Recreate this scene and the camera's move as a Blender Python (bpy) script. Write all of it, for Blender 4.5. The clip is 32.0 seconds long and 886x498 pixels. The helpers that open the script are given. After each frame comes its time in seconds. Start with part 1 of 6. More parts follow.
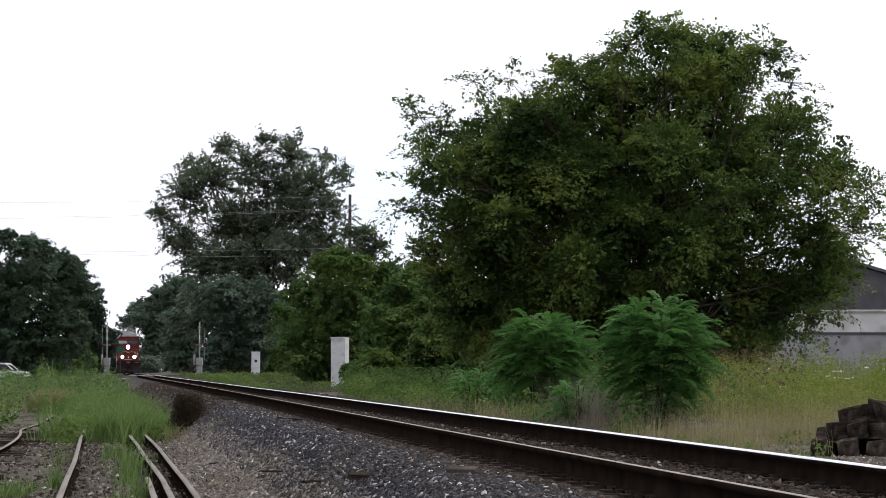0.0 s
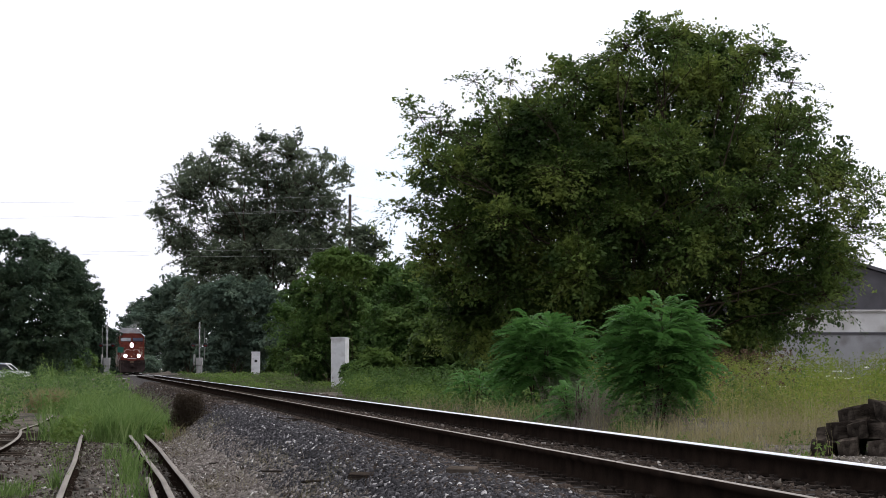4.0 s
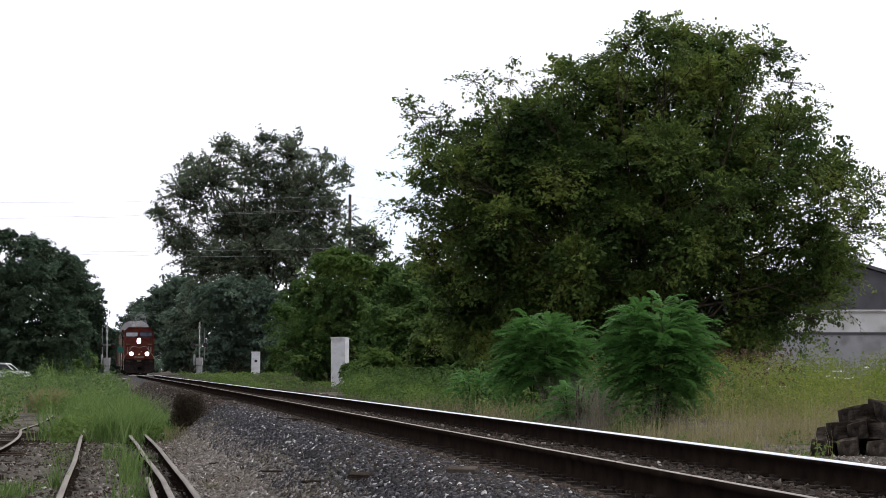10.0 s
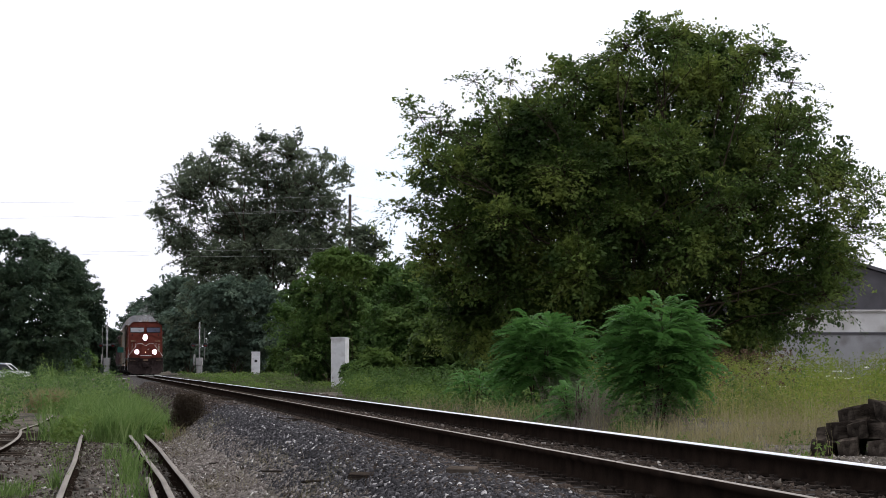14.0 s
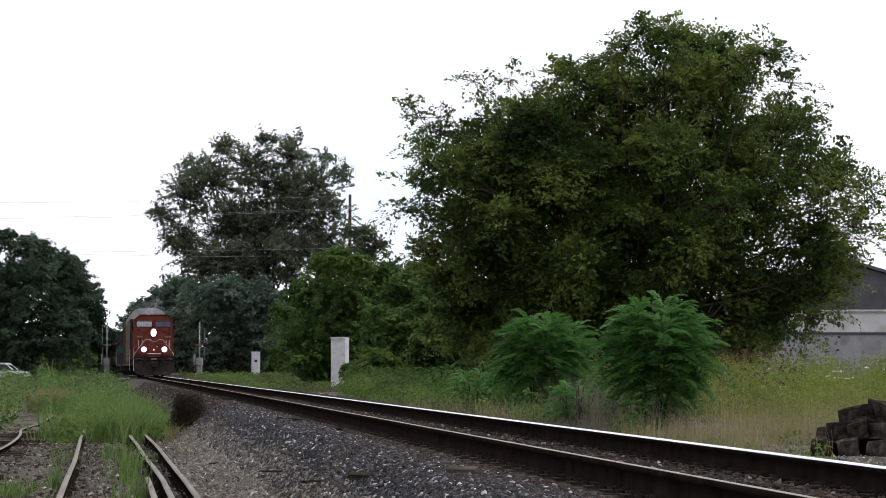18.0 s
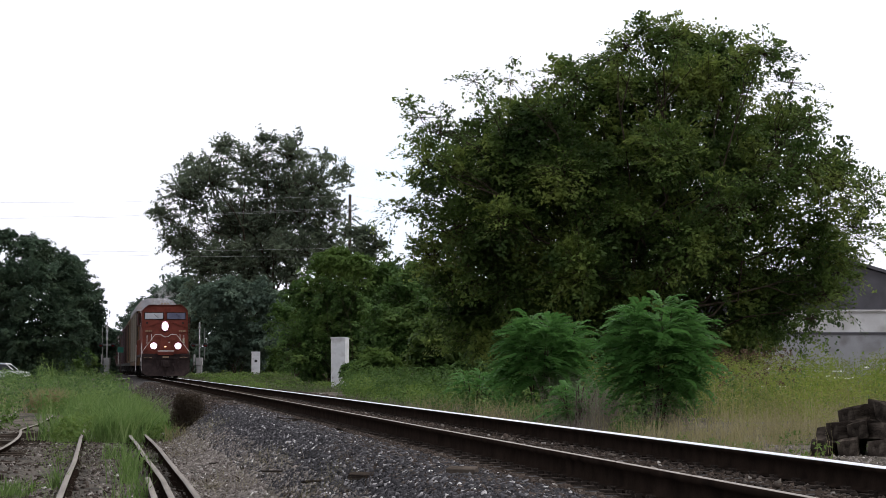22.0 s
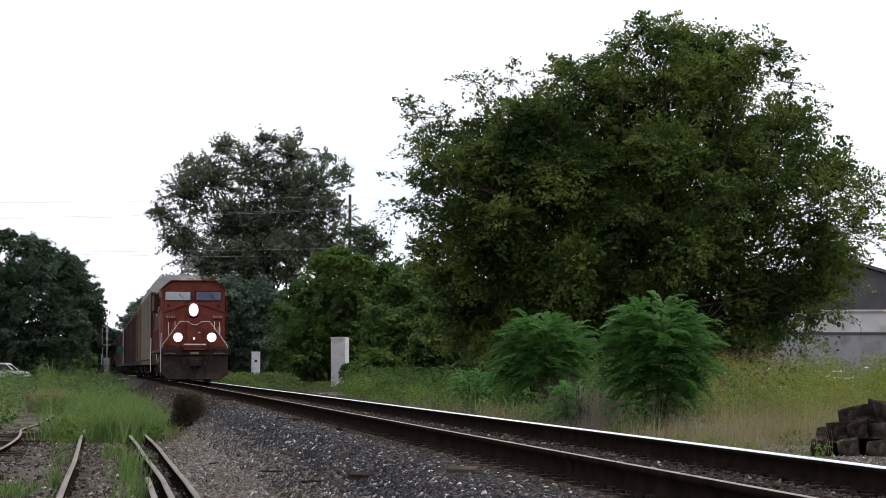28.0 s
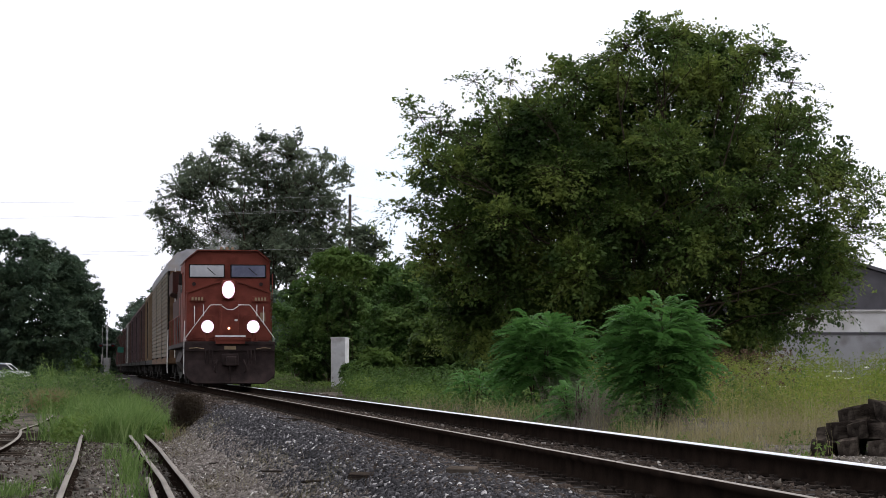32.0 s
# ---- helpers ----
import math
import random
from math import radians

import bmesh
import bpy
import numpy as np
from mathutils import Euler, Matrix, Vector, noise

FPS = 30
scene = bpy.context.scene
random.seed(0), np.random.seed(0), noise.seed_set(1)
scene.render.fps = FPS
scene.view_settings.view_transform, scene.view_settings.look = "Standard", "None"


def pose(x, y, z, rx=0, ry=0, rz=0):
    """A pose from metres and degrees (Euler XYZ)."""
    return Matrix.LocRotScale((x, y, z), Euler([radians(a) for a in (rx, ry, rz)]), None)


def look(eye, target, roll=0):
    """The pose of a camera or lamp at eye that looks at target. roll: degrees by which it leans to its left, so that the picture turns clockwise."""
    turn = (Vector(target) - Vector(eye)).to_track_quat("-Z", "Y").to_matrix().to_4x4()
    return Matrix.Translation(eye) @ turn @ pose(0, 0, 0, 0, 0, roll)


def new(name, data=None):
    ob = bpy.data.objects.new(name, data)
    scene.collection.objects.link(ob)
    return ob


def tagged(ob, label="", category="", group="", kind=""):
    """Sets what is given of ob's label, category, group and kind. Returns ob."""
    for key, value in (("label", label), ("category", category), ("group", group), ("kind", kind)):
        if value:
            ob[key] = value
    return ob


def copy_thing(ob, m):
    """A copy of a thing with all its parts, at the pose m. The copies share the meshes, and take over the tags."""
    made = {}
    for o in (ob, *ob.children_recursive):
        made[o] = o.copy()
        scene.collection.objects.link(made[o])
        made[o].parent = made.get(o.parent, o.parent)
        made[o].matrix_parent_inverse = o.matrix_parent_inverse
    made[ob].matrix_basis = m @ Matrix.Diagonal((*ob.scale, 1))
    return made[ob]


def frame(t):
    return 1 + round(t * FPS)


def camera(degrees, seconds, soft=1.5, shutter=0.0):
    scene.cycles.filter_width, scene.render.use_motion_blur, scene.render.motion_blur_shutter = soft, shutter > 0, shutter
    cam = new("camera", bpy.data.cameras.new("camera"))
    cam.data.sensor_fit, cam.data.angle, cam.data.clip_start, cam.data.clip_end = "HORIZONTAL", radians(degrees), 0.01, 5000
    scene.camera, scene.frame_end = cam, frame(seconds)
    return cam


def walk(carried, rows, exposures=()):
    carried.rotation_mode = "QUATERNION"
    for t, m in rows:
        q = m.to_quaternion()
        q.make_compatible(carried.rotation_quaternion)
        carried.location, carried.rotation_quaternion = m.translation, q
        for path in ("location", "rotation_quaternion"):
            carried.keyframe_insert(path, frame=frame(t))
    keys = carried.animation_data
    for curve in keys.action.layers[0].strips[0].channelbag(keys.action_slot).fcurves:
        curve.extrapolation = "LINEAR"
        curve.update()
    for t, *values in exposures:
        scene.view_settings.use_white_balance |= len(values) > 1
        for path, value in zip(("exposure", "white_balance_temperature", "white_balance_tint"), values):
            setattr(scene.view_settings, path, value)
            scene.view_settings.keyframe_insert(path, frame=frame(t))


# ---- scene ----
# One level plan: x to the right, y away from the camera, z up from the main line's rail head.
cam = camera(21.4, 32.0, soft=0.9)
EYE = pose(0, 0, 0.6, 92.95, 0, 0)
walk(cam, [(0.0, EYE), (32.0, EYE)])

# ---- light: a bright overcast sky and a wide soft sun behind the trees
world = bpy.data.worlds.new("overcast_sky")
scene.world = world
world.use_nodes = True
wn, wl = world.node_tree.nodes, world.node_tree.links
wn.clear()
w_sky = wn.new("ShaderNodeTexSky")
w_sky.sky_type, w_sky.sun_disc = "NISHITA", False
w_sky.sun_elevation, w_sky.sun_rotation = radians(55), radians(72)
w_sky.air_density, w_sky.dust_density, w_sky.ozone_density = 1.0, 4.0, 1.0
w_grey = wn.new("ShaderNodeHueSaturation")
w_grey.inputs["Saturation"].default_value = 0.25
w_gain = wn.new("ShaderNodeMixRGB")
w_gain.inputs[0].default_value = 0.72
w_gain.inputs[2].default_value = (10.3, 10.4, 11.5, 1)
w_map, w_noise, w_ramp, w_blue = (wn.new("ShaderNodeTexCoord"), wn.new("ShaderNodeTexNoise"),
                                  wn.new("ShaderNodeValToRGB"), wn.new("ShaderNodeMixRGB"))
w_noise.inputs["Scale"].default_value, w_noise.inputs["Detail"].default_value = 5.0, 4.0
w_ramp.color_ramp.elements[0].position, w_ramp.color_ramp.elements[1].position = 0.60, 0.75
w_ramp.color_ramp.elements[1].color = (0.35, 0.35, 0.35, 1)
w_blue.inputs[2].default_value = (5.6, 7.6, 9.6, 1)
w_back, w_out = wn.new("ShaderNodeBackground"), wn.new("ShaderNodeOutputWorld")
w_back.inputs["Strength"].default_value = 0.142
wl.new(w_sky.outputs[0], w_grey.inputs["Color"])
wl.new(w_grey.outputs[0], w_gain.inputs[1])
wl.new(w_map.outputs["Generated"], w_noise.inputs["Vector"])
wl.new(w_noise.outputs["Fac"], w_ramp.inputs[0])
wl.new(w_ramp.outputs[0], w_blue.inputs[0])
wl.new(w_gain.outputs[0], w_blue.inputs[1])
wl.new(w_blue.outputs[0], w_back.inputs["Color"])
wl.new(w_back.outputs[0], w_out.inputs[0])
sun = new("sun", bpy.data.lights.new("sun", "SUN"))
sun.data.energy, sun.data.angle, sun.data.color = 1.5, radians(14), (1.0, 0.97, 0.94)
sun.matrix_world = look((54, 17, 81), (0, 0, 0))
scene.view_settings.exposure = -0.09


# ---- the main line's course
def slope(y):
    k = min(max((y - 55) / 50, 0), 1)
    k = k * k * (3 - 2 * k)
    return -0.1402 - 0.0093 * k


COURSE = [0.07 - 0.1402 * (-90 - 28.4)]
for i in range(3600):
    COURSE.append(COURSE[-1] + 0.5 * slope(-90 + i * 0.5 + 0.25))


def tx(y):
    f = min(max((y + 90) / 0.5, 0), 3598)
    i = int(f)
    return COURSE[i] + (COURSE[i + 1] - COURSE[i]) * (f - i)


def tz(y):
    return 0.0009 * min(max(y - 80, 0), 260)


def smooth(a, b, v):
    k = min(max((v - a) / (b - a), 0), 1)
    return k * k * (3 - 2 * k)


def mix(a, b, k):
    return a + (b - a) * k


ROAD_Y = 214.0


def siding_z(y):
    return -0.69 - 0.0045 * min(max(y - 24.5, 0), 45) + 0.75 * smooth(110, 205, y)


def ground_z(x, y):
    """Height of the ground: ballast bed of the main line, sunken siding on its left, meadow on its right."""
    d = x - tx(y)
    top = tz(y) - 0.19
    low = siding_z(y) - 0.17
    n = noise.noise(Vector((x * 0.6, y * 0.35, 0.3)))
    if d < 0:
        z = mix(top, low, smooth(1.45, 3.0, -d))
        z += 0.05 * n * smooth(1.6, 2.4, -d)
        if d < -5:
            z += 0.10 * n + 0.5 * smooth(8.0, 12.5, -d) * smooth(175, 145, y)
    else:
        z = mix(top, tz(y) - 0.47 + 0.42 * smooth(125, 195, y), smooth(1.5, 3.6, d)) + 0.06 * n * smooth(2, 4, d)
        z += 0.010 * min(max(d - 8, 0), 30)
    k = smooth(5.5, 3.6, abs(y - ROAD_Y - 0.05 * (x + 25)))
    return mix(z, tz(y) - 0.03, k * smooth(60, 10, abs(d)))


# ---- materials
def nodes_of(name):
    m = bpy.data.materials.new(name)
    m.use_nodes = True
    nt = m.node_tree
    return m, nt, nt.nodes["Principled BSDF"]


def surface(name, dark, light, rough=0.8, metal=0.0, scale=4.0, fine=60.0, bump=0.3, dist=0.01, stain=None, spread=0.0,
            stretch=(1, 1, 1)):
    """A two-scale weathered surface: broad patches, fine grain in colour and relief, optional stains and per-object tone."""
    m, nt, b = nodes_of(name)
    n, l = nt.nodes, nt.links
    co, mp = n.new("ShaderNodeTexCoord"), n.new("ShaderNodeMapping")
    mp.inputs["Scale"].default_value = stretch
    l.new(co.outputs["Object"], mp.inputs[0])
    a, f = n.new("ShaderNodeTexNoise"), n.new("ShaderNodeTexNoise")
    a.inputs["Scale"].default_value, a.inputs["Detail"].default_value = scale, 5
    f.inputs["Scale"].default_value, f.inputs["Detail"].default_value = fine, 3
    l.new(mp.outputs[0], a.inputs["Vector"])
    l.new(mp.outputs[0], f.inputs["Vector"])
    add = n.new("ShaderNodeMath")
    add.operation = "MULTIPLY_ADD"
    add.inputs[1].default_value = 0.4
    l.new(f.outputs["Fac"], add.inputs[0])
    l.new(a.outputs["Fac"], add.inputs[2])
    ramp = n.new("ShaderNodeValToRGB")
    ramp.color_ramp.elements[0].position, ramp.color_ramp.elements[1].position = 0.5, 0.95
    ramp.color_ramp.elements[0].color, ramp.color_ramp.elements[1].color = (*dark, 1), (*light, 1)
    l.new(add.outputs[0], ramp.inputs[0])
    col = ramp.outputs[0]
    if stain:
        s, sr, mx = n.new("ShaderNodeTexNoise"), n.new("ShaderNodeValToRGB"), n.new("ShaderNodeMixRGB")
        s.inputs["Scale"].default_value, s.inputs["Detail"].default_value = scale * 0.6 + 0.7, 8
        sr.color_ramp.elements[0].position, sr.color_ramp.elements[1].position = 0.5, 0.68
        l.new(mp.outputs[0], s.inputs["Vector"])
        l.new(s.outputs["Fac"], sr.inputs[0])
        l.new(sr.outputs[0], mx.inputs[0])
        l.new(col, mx.inputs[1])
        mx.inputs[2].default_value = (*stain, 1)
        col = mx.outputs[0]
    if spread:
        oi, hs, mr = n.new("ShaderNodeObjectInfo"), n.new("ShaderNodeHueSaturation"), n.new("ShaderNodeMapRange")
        mr.inputs["To Min"].default_value, mr.inputs["To Max"].default_value = 1 - spread, 1 + spread
        l.new(oi.outputs["Random"], mr.inputs["Value"])
        l.new(mr.outputs[0], hs.inputs["Value"])
        l.new(col, hs.inputs["Color"])
        col = hs.outputs[0]
    l.new(col, b.inputs["Base Color"])
    b.inputs["Roughness"].default_value, b.inputs["Metallic"].default_value = rough, metal
    b.inputs["Specular IOR Level"].default_value = 0.0 if rough > 0.83 else 0.1 if rough > 0.6 else 0.3
    if bump:
        bp = n.new("ShaderNodeBump")
        bp.inputs["Strength"].default_value, bp.inputs["Distance"].default_value = bump, dist
        l.new(add.outputs[0], bp.inputs["Height"])
        l.new(bp.outputs[0], b.inputs["Normal"])
    return m


def leafy(name, dark, mid, light, through_light=0.35, rough=0.55, patch=1.5, vary=0.22):
    """Leaves: tone varies leaf by leaf and bough by bough, high patch values imitating lit and shaded clumps; light
    passes through them.
    """
    m, nt, b = nodes_of(name)
    n, l = nt.nodes, nt.links
    g, ramp = n.new("ShaderNodeNewGeometry"), n.new("ShaderNodeValToRGB")
    co, big = n.new("ShaderNodeTexCoord"), n.new("ShaderNodeTexNoise")
    big.inputs["Scale"].default_value, big.inputs["Detail"].default_value = 0.55, 2
    l.new(co.outputs["Object"], big.inputs["Vector"])
    mul = n.new("ShaderNodeMath")
    mul.operation = "MULTIPLY_ADD"
    mul.inputs[1].default_value = vary
    l.new(g.outputs["Random Per Island"], mul.inputs[0])
    sub = n.new("ShaderNodeMath")
    sub.operation = "MULTIPLY_ADD"
    sub.inputs[1].default_value, sub.inputs[2].default_value = patch, 0.53 - 0.5 * patch - 0.5 * vary
    l.new(big.outputs["Fac"], sub.inputs[0])
    l.new(sub.outputs[0], mul.inputs[2])
    e = ramp.color_ramp.elements
    e[0].position, e[1].position = 0.15, 0.95
    e[0].color, e[1].color = (*dark, 1), (*light, 1)
    e.new(0.55).color = (*mid, 1)
    l.new(mul.outputs[0], ramp.inputs[0])
    l.new(ramp.outputs[0], b.inputs["Base Color"])
    b.inputs["Roughness"].default_value = rough
    b.inputs["Specular IOR Level"].default_value = 0.1
    tr, ms, out = n.new("ShaderNodeBsdfTranslucent"), n.new("ShaderNodeMixShader"), n["Material Output"]
    l.new(ramp.outputs[0], tr.inputs["Color"])
    ms.inputs[0].default_value = through_light
    l.new(b.outputs[0], ms.inputs[1])
    l.new(tr.outputs[0], ms.inputs[2])
    l.new(ms.outputs[0], out.inputs[0])
    return m


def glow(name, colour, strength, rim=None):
    """A lit lens; with a rim colour, a weaker tinted edge imitates the lamp's bloom."""
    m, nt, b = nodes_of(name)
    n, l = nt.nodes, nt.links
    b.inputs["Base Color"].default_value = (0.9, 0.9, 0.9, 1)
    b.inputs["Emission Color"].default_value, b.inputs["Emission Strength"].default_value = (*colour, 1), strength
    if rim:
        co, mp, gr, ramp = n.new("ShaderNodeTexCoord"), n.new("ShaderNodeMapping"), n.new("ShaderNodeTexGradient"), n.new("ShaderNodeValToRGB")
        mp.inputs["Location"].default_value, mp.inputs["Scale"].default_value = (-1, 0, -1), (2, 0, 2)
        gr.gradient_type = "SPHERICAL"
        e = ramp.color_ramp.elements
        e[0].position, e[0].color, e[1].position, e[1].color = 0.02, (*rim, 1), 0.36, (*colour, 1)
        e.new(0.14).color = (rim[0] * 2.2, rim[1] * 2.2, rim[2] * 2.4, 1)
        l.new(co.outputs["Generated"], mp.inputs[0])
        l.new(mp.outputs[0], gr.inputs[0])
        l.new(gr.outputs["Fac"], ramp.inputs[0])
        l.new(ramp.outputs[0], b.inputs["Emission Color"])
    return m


BARK = surface("bark", (0.0270, 0.0210, 0.0150), (0.0780, 0.0600, 0.0450), 0.95, 0, 6, 40, 0.8, 0.03, stretch=(1, 1, 0.25))
# Strong broad patches paint lit and shaded clumps into the leaf tone.
TREE_LEAF = leafy("boxelder_leaves", (0.029, 0.054, 0.014), (0.080, 0.125, 0.030), (0.18, 0.225, 0.052), 0.44, patch=2.3, vary=0.14)
# Greyed and lightened: the haze over the far crown is in this colour.
COTTON_LEAF = leafy("haze_greyed_cottonwood_leaves", (0.066, 0.088, 0.060), (0.108, 0.136, 0.088), (0.155, 0.190, 0.115), 0.45)
SHRUB_LEAF = leafy("shrub_leaves", (0.031, 0.063, 0.018), (0.067, 0.123, 0.031), (0.134, 0.196, 0.050))
DARK_LEAF = leafy("shade_tree_leaves", (0.035, 0.058, 0.038), (0.058, 0.092, 0.056), (0.094, 0.134, 0.074), 0.38)
SUMAC_LEAF = leafy("sumac_leaves", (0.045, 0.120, 0.030), (0.092, 0.205, 0.050), (0.165, 0.295, 0.080), 0.4)
BRIGHT_LEAF = leafy("bright_yellow_green_leaves", (0.048, 0.090, 0.020), (0.092, 0.150, 0.034), (0.15, 0.21, 0.054), 0.4)
# Distance haze is mixed into this pale bluish leaf colour.
FAR_LEAF = leafy("haze_tinted_leaves", (0.066, 0.100, 0.076), (0.103, 0.148, 0.106), (0.145, 0.19, 0.13), 0.4)
# Contrast in this grass and the field leaves imitates lit tips and dark gaps.
GRASS = leafy("green_grass", (0.075, 0.135, 0.034), (0.145, 0.225, 0.066), (0.245, 0.315, 0.125), 0.42, patch=2.0, vary=0.5)
WEED = leafy("weeds", (0.050, 0.090, 0.020), (0.095, 0.155, 0.034), (0.16, 0.22, 0.055), 0.4)
LUSH = leafy("lush_meadow_weeds", (0.095, 0.145, 0.022), (0.17, 0.225, 0.038), (0.26, 0.30, 0.065), 0.42, 0.7)
DRY_GRASS = leafy("dry_grass", (0.15, 0.135, 0.06), (0.25, 0.22, 0.11), (0.36, 0.32, 0.18), 0.35, 0.8)
FIELD = leafy("field_weed_leaves", (0.048, 0.090, 0.028), (0.100, 0.165, 0.050), (0.175, 0.24, 0.08), 0.42, patch=2.0, vary=0.4)
LUSH_FIELD = leafy("rank_field_leaves", (0.065, 0.120, 0.035), (0.125, 0.195, 0.060), (0.20, 0.265, 0.095), 0.4, patch=2.0, vary=0.4)
MEADOW = leafy("meadow_grass", (0.09, 0.115, 0.03), (0.17, 0.19, 0.05), (0.26, 0.26, 0.09), 0.4, 0.8)
DULL_GRASS = leafy("dull_mown_grass", (0.058, 0.072, 0.036), (0.105, 0.122, 0.066), (0.165, 0.175, 0.10), 0.35, 0.8)
LITTER = leafy("grey_tan_litter", (0.07, 0.062, 0.048), (0.13, 0.115, 0.09), (0.21, 0.19, 0.155), 0.2, 0.9)
DEAD = leafy("dead_twigs", (0.032, 0.024, 0.017), (0.052, 0.039, 0.027), (0.080, 0.062, 0.043), 0.2, 0.9)
SEED_HEAD = leafy("brown_seed_heads", (0.04, 0.025, 0.015), (0.075, 0.048, 0.03), (0.13, 0.09, 0.055), 0.1, 0.9)
FLOWER = leafy("white_flowers", (0.5, 0.52, 0.42), (0.65, 0.66, 0.58), (0.8, 0.8, 0.75), 0.3, 0.7)
RAIL_RUST = surface("rusty_rail_side", (0.008, 0.006, 0.005), (0.021, 0.0145, 0.011), 0.88, 0.0, 5, 60, 0.5, 0.004)
RAIL_TOP = surface("polished_rail_head", (0.78, 0.78, 0.80), (0.9, 0.9, 0.92), 0.5, 1.0, 3, 40, 0.1, 0.001)
RAIL_DULL = surface("worn_rail_head", (0.21, 0.18, 0.15), (0.33, 0.29, 0.25), 0.6, 0.4, 3, 40, 0.2, 0.002)
OLD_RAIL_TOP = surface("old_rail_head", (0.152, 0.136, 0.116), (0.240, 0.216, 0.188), 0.8, 0.0, 3, 14, 0.2, 0.003, stretch=(1, 0.12, 1))
TIE_WOOD = surface("creosoted_tie", (0.0120, 0.0097, 0.0083), (0.0540, 0.0420, 0.0330), 0.95, 0, 3, 50, 0.8, 0.012,
                   spread=0.35, stretch=(0.3, 1.5, 1.5))


# ---- mesh helpers
def part(name, bm, material, parent=None, label="", flat=True):
    me = bpy.data.meshes.new(name)
    bmesh.ops.recalc_face_normals(bm, faces=bm.faces[:])
    bm.to_mesh(me)
    bm.free()
    if not flat:
        me.shade_smooth()
    me.materials.append(material)
    ob = new(name, me)
    ob.parent = parent
    return tagged(ob, label)


def share(name, me, parent, m):
    """Another object on the same mesh, under parent."""
    ob = new(name, me)
    ob.parent = parent
    ob.matrix_basis = m
    return ob


def thing(name, label, category, group="", kind="", m=None):
    ob = new(name)
    ob.empty_display_size = 0.3
    if m is not None:
        ob.matrix_basis = m
    return tagged(ob, label, category, group, kind)


def box(bm, x0, x1, y0, y1, z0, z1, bev=0.0):
    r = bmesh.ops.create_cube(bm, size=1, matrix=Matrix.Translation(((x0 + x1) / 2, (y0 + y1) / 2, (z0 + z1) / 2))
                              @ Matrix.Diagonal((x1 - x0, y1 - y0, z1 - z0, 1)))
    if bev:
        es = {e for v in r["verts"] for e in v.link_edges}
        bmesh.ops.bevel(bm, geom=list(es), offset=bev, segments=2, affect="EDGES", profile=0.6)
    return bm


def new_box(*a, bev=0.0):
    return box(bmesh.new(), *a, bev=bev)


def rod(bm, p, q, r0, r1=None, seg=8, caps=True):
    p, q = Vector(p), Vector(q)
    m = Matrix.Translation((p + q) / 2) @ (q - p).to_track_quat("Z", "Y").to_matrix().to_4x4()
    bmesh.ops.create_cone(bm, cap_ends=caps, segments=seg, radius1=r0, radius2=r0 if r1 is None else r1,
                          depth=(q - p).length, matrix=m)
    return bm


def pipe(pts, r, seg=6):
    bm = bmesh.new()
    for a, b in zip(pts, pts[1:]):
        rod(bm, a, b, r, None, seg)
    return bm


def prism(profile, y0, y1, bm=None):
    """Extrude an (x, z) outline along y."""
    bm = bm or bmesh.new()
    a = [bm.verts.new((x, y0, z)) for x, z in profile]
    b = [bm.verts.new((x, y1, z)) for x, z in profile]
    bm.faces.new(a)
    bm.faces.new(b[::-1])
    for i in range(len(a)):
        j = (i + 1) % len(a)
        bm.faces.new((a[i], b[i], b[j], a[j]))
    return bm


def side_prism(profile, x0, x1, bm=None):
    """Extrude a (y, z) outline along x."""
    bm = bm or bmesh.new()
    a = [bm.verts.new((x0, y, z)) for y, z in profile]
    b = [bm.verts.new((x1, y, z)) for y, z in profile]
    bm.faces.new(a)
    bm.faces.new(b[::-1])
    for i in range(len(a)):
        j = (i + 1) % len(a)
        bm.faces.new((a[i], b[i], b[j], a[j]))
    return bm


def soup(name, verts, quads, material, parent=None, label="", flat=True):
    """One mesh from numpy arrays of vertices (n, 3) and four-sided faces (m, 4)."""
    me = bpy.data.meshes.new(name)
    verts, quads = np.asarray(verts, dtype=np.float32), np.asarray(quads, dtype=np.int32)
    me.vertices.add(len(verts))
    me.vertices.foreach_set("co", verts.ravel())
    me.loops.add(quads.size)
    me.loops.foreach_set("vertex_index", quads.ravel())
    me.polygons.add(len(quads))
    me.polygons.foreach_set("loop_start", np.arange(0, quads.size, 4, dtype=np.int32))
    me.update(calc_edges=True)
    if not flat:
        me.shade_smooth()
    me.materials.append(material)
    ob = new(name, me)
    ob.parent = parent
    return tagged(ob, label)


def unit(v):
    return v / np.maximum(np.linalg.norm(v, axis=1, keepdims=True), 1e-6)


def leaves(name, p, nrm, size, material, parent, rng, wide=0.62, fold=0.12, label=""):
    """Folded leaf blades at the points p, facing nrm."""
    n = len(p)
    t = unit(np.cross(nrm, rng.normal(size=(n, 3))))
    b = np.cross(nrm, t)
    s = size[:, None]
    v = np.stack([p - t * s * 0.5, p + b * s * wide * 0.5 + nrm * s * fold, p + t * s * 0.55,
                  p - b * s * wide * 0.5 + nrm * s * fold], axis=1).reshape(-1, 3)
    return soup(name, v, np.arange(4 * n).reshape(n, 4), material, parent, label)


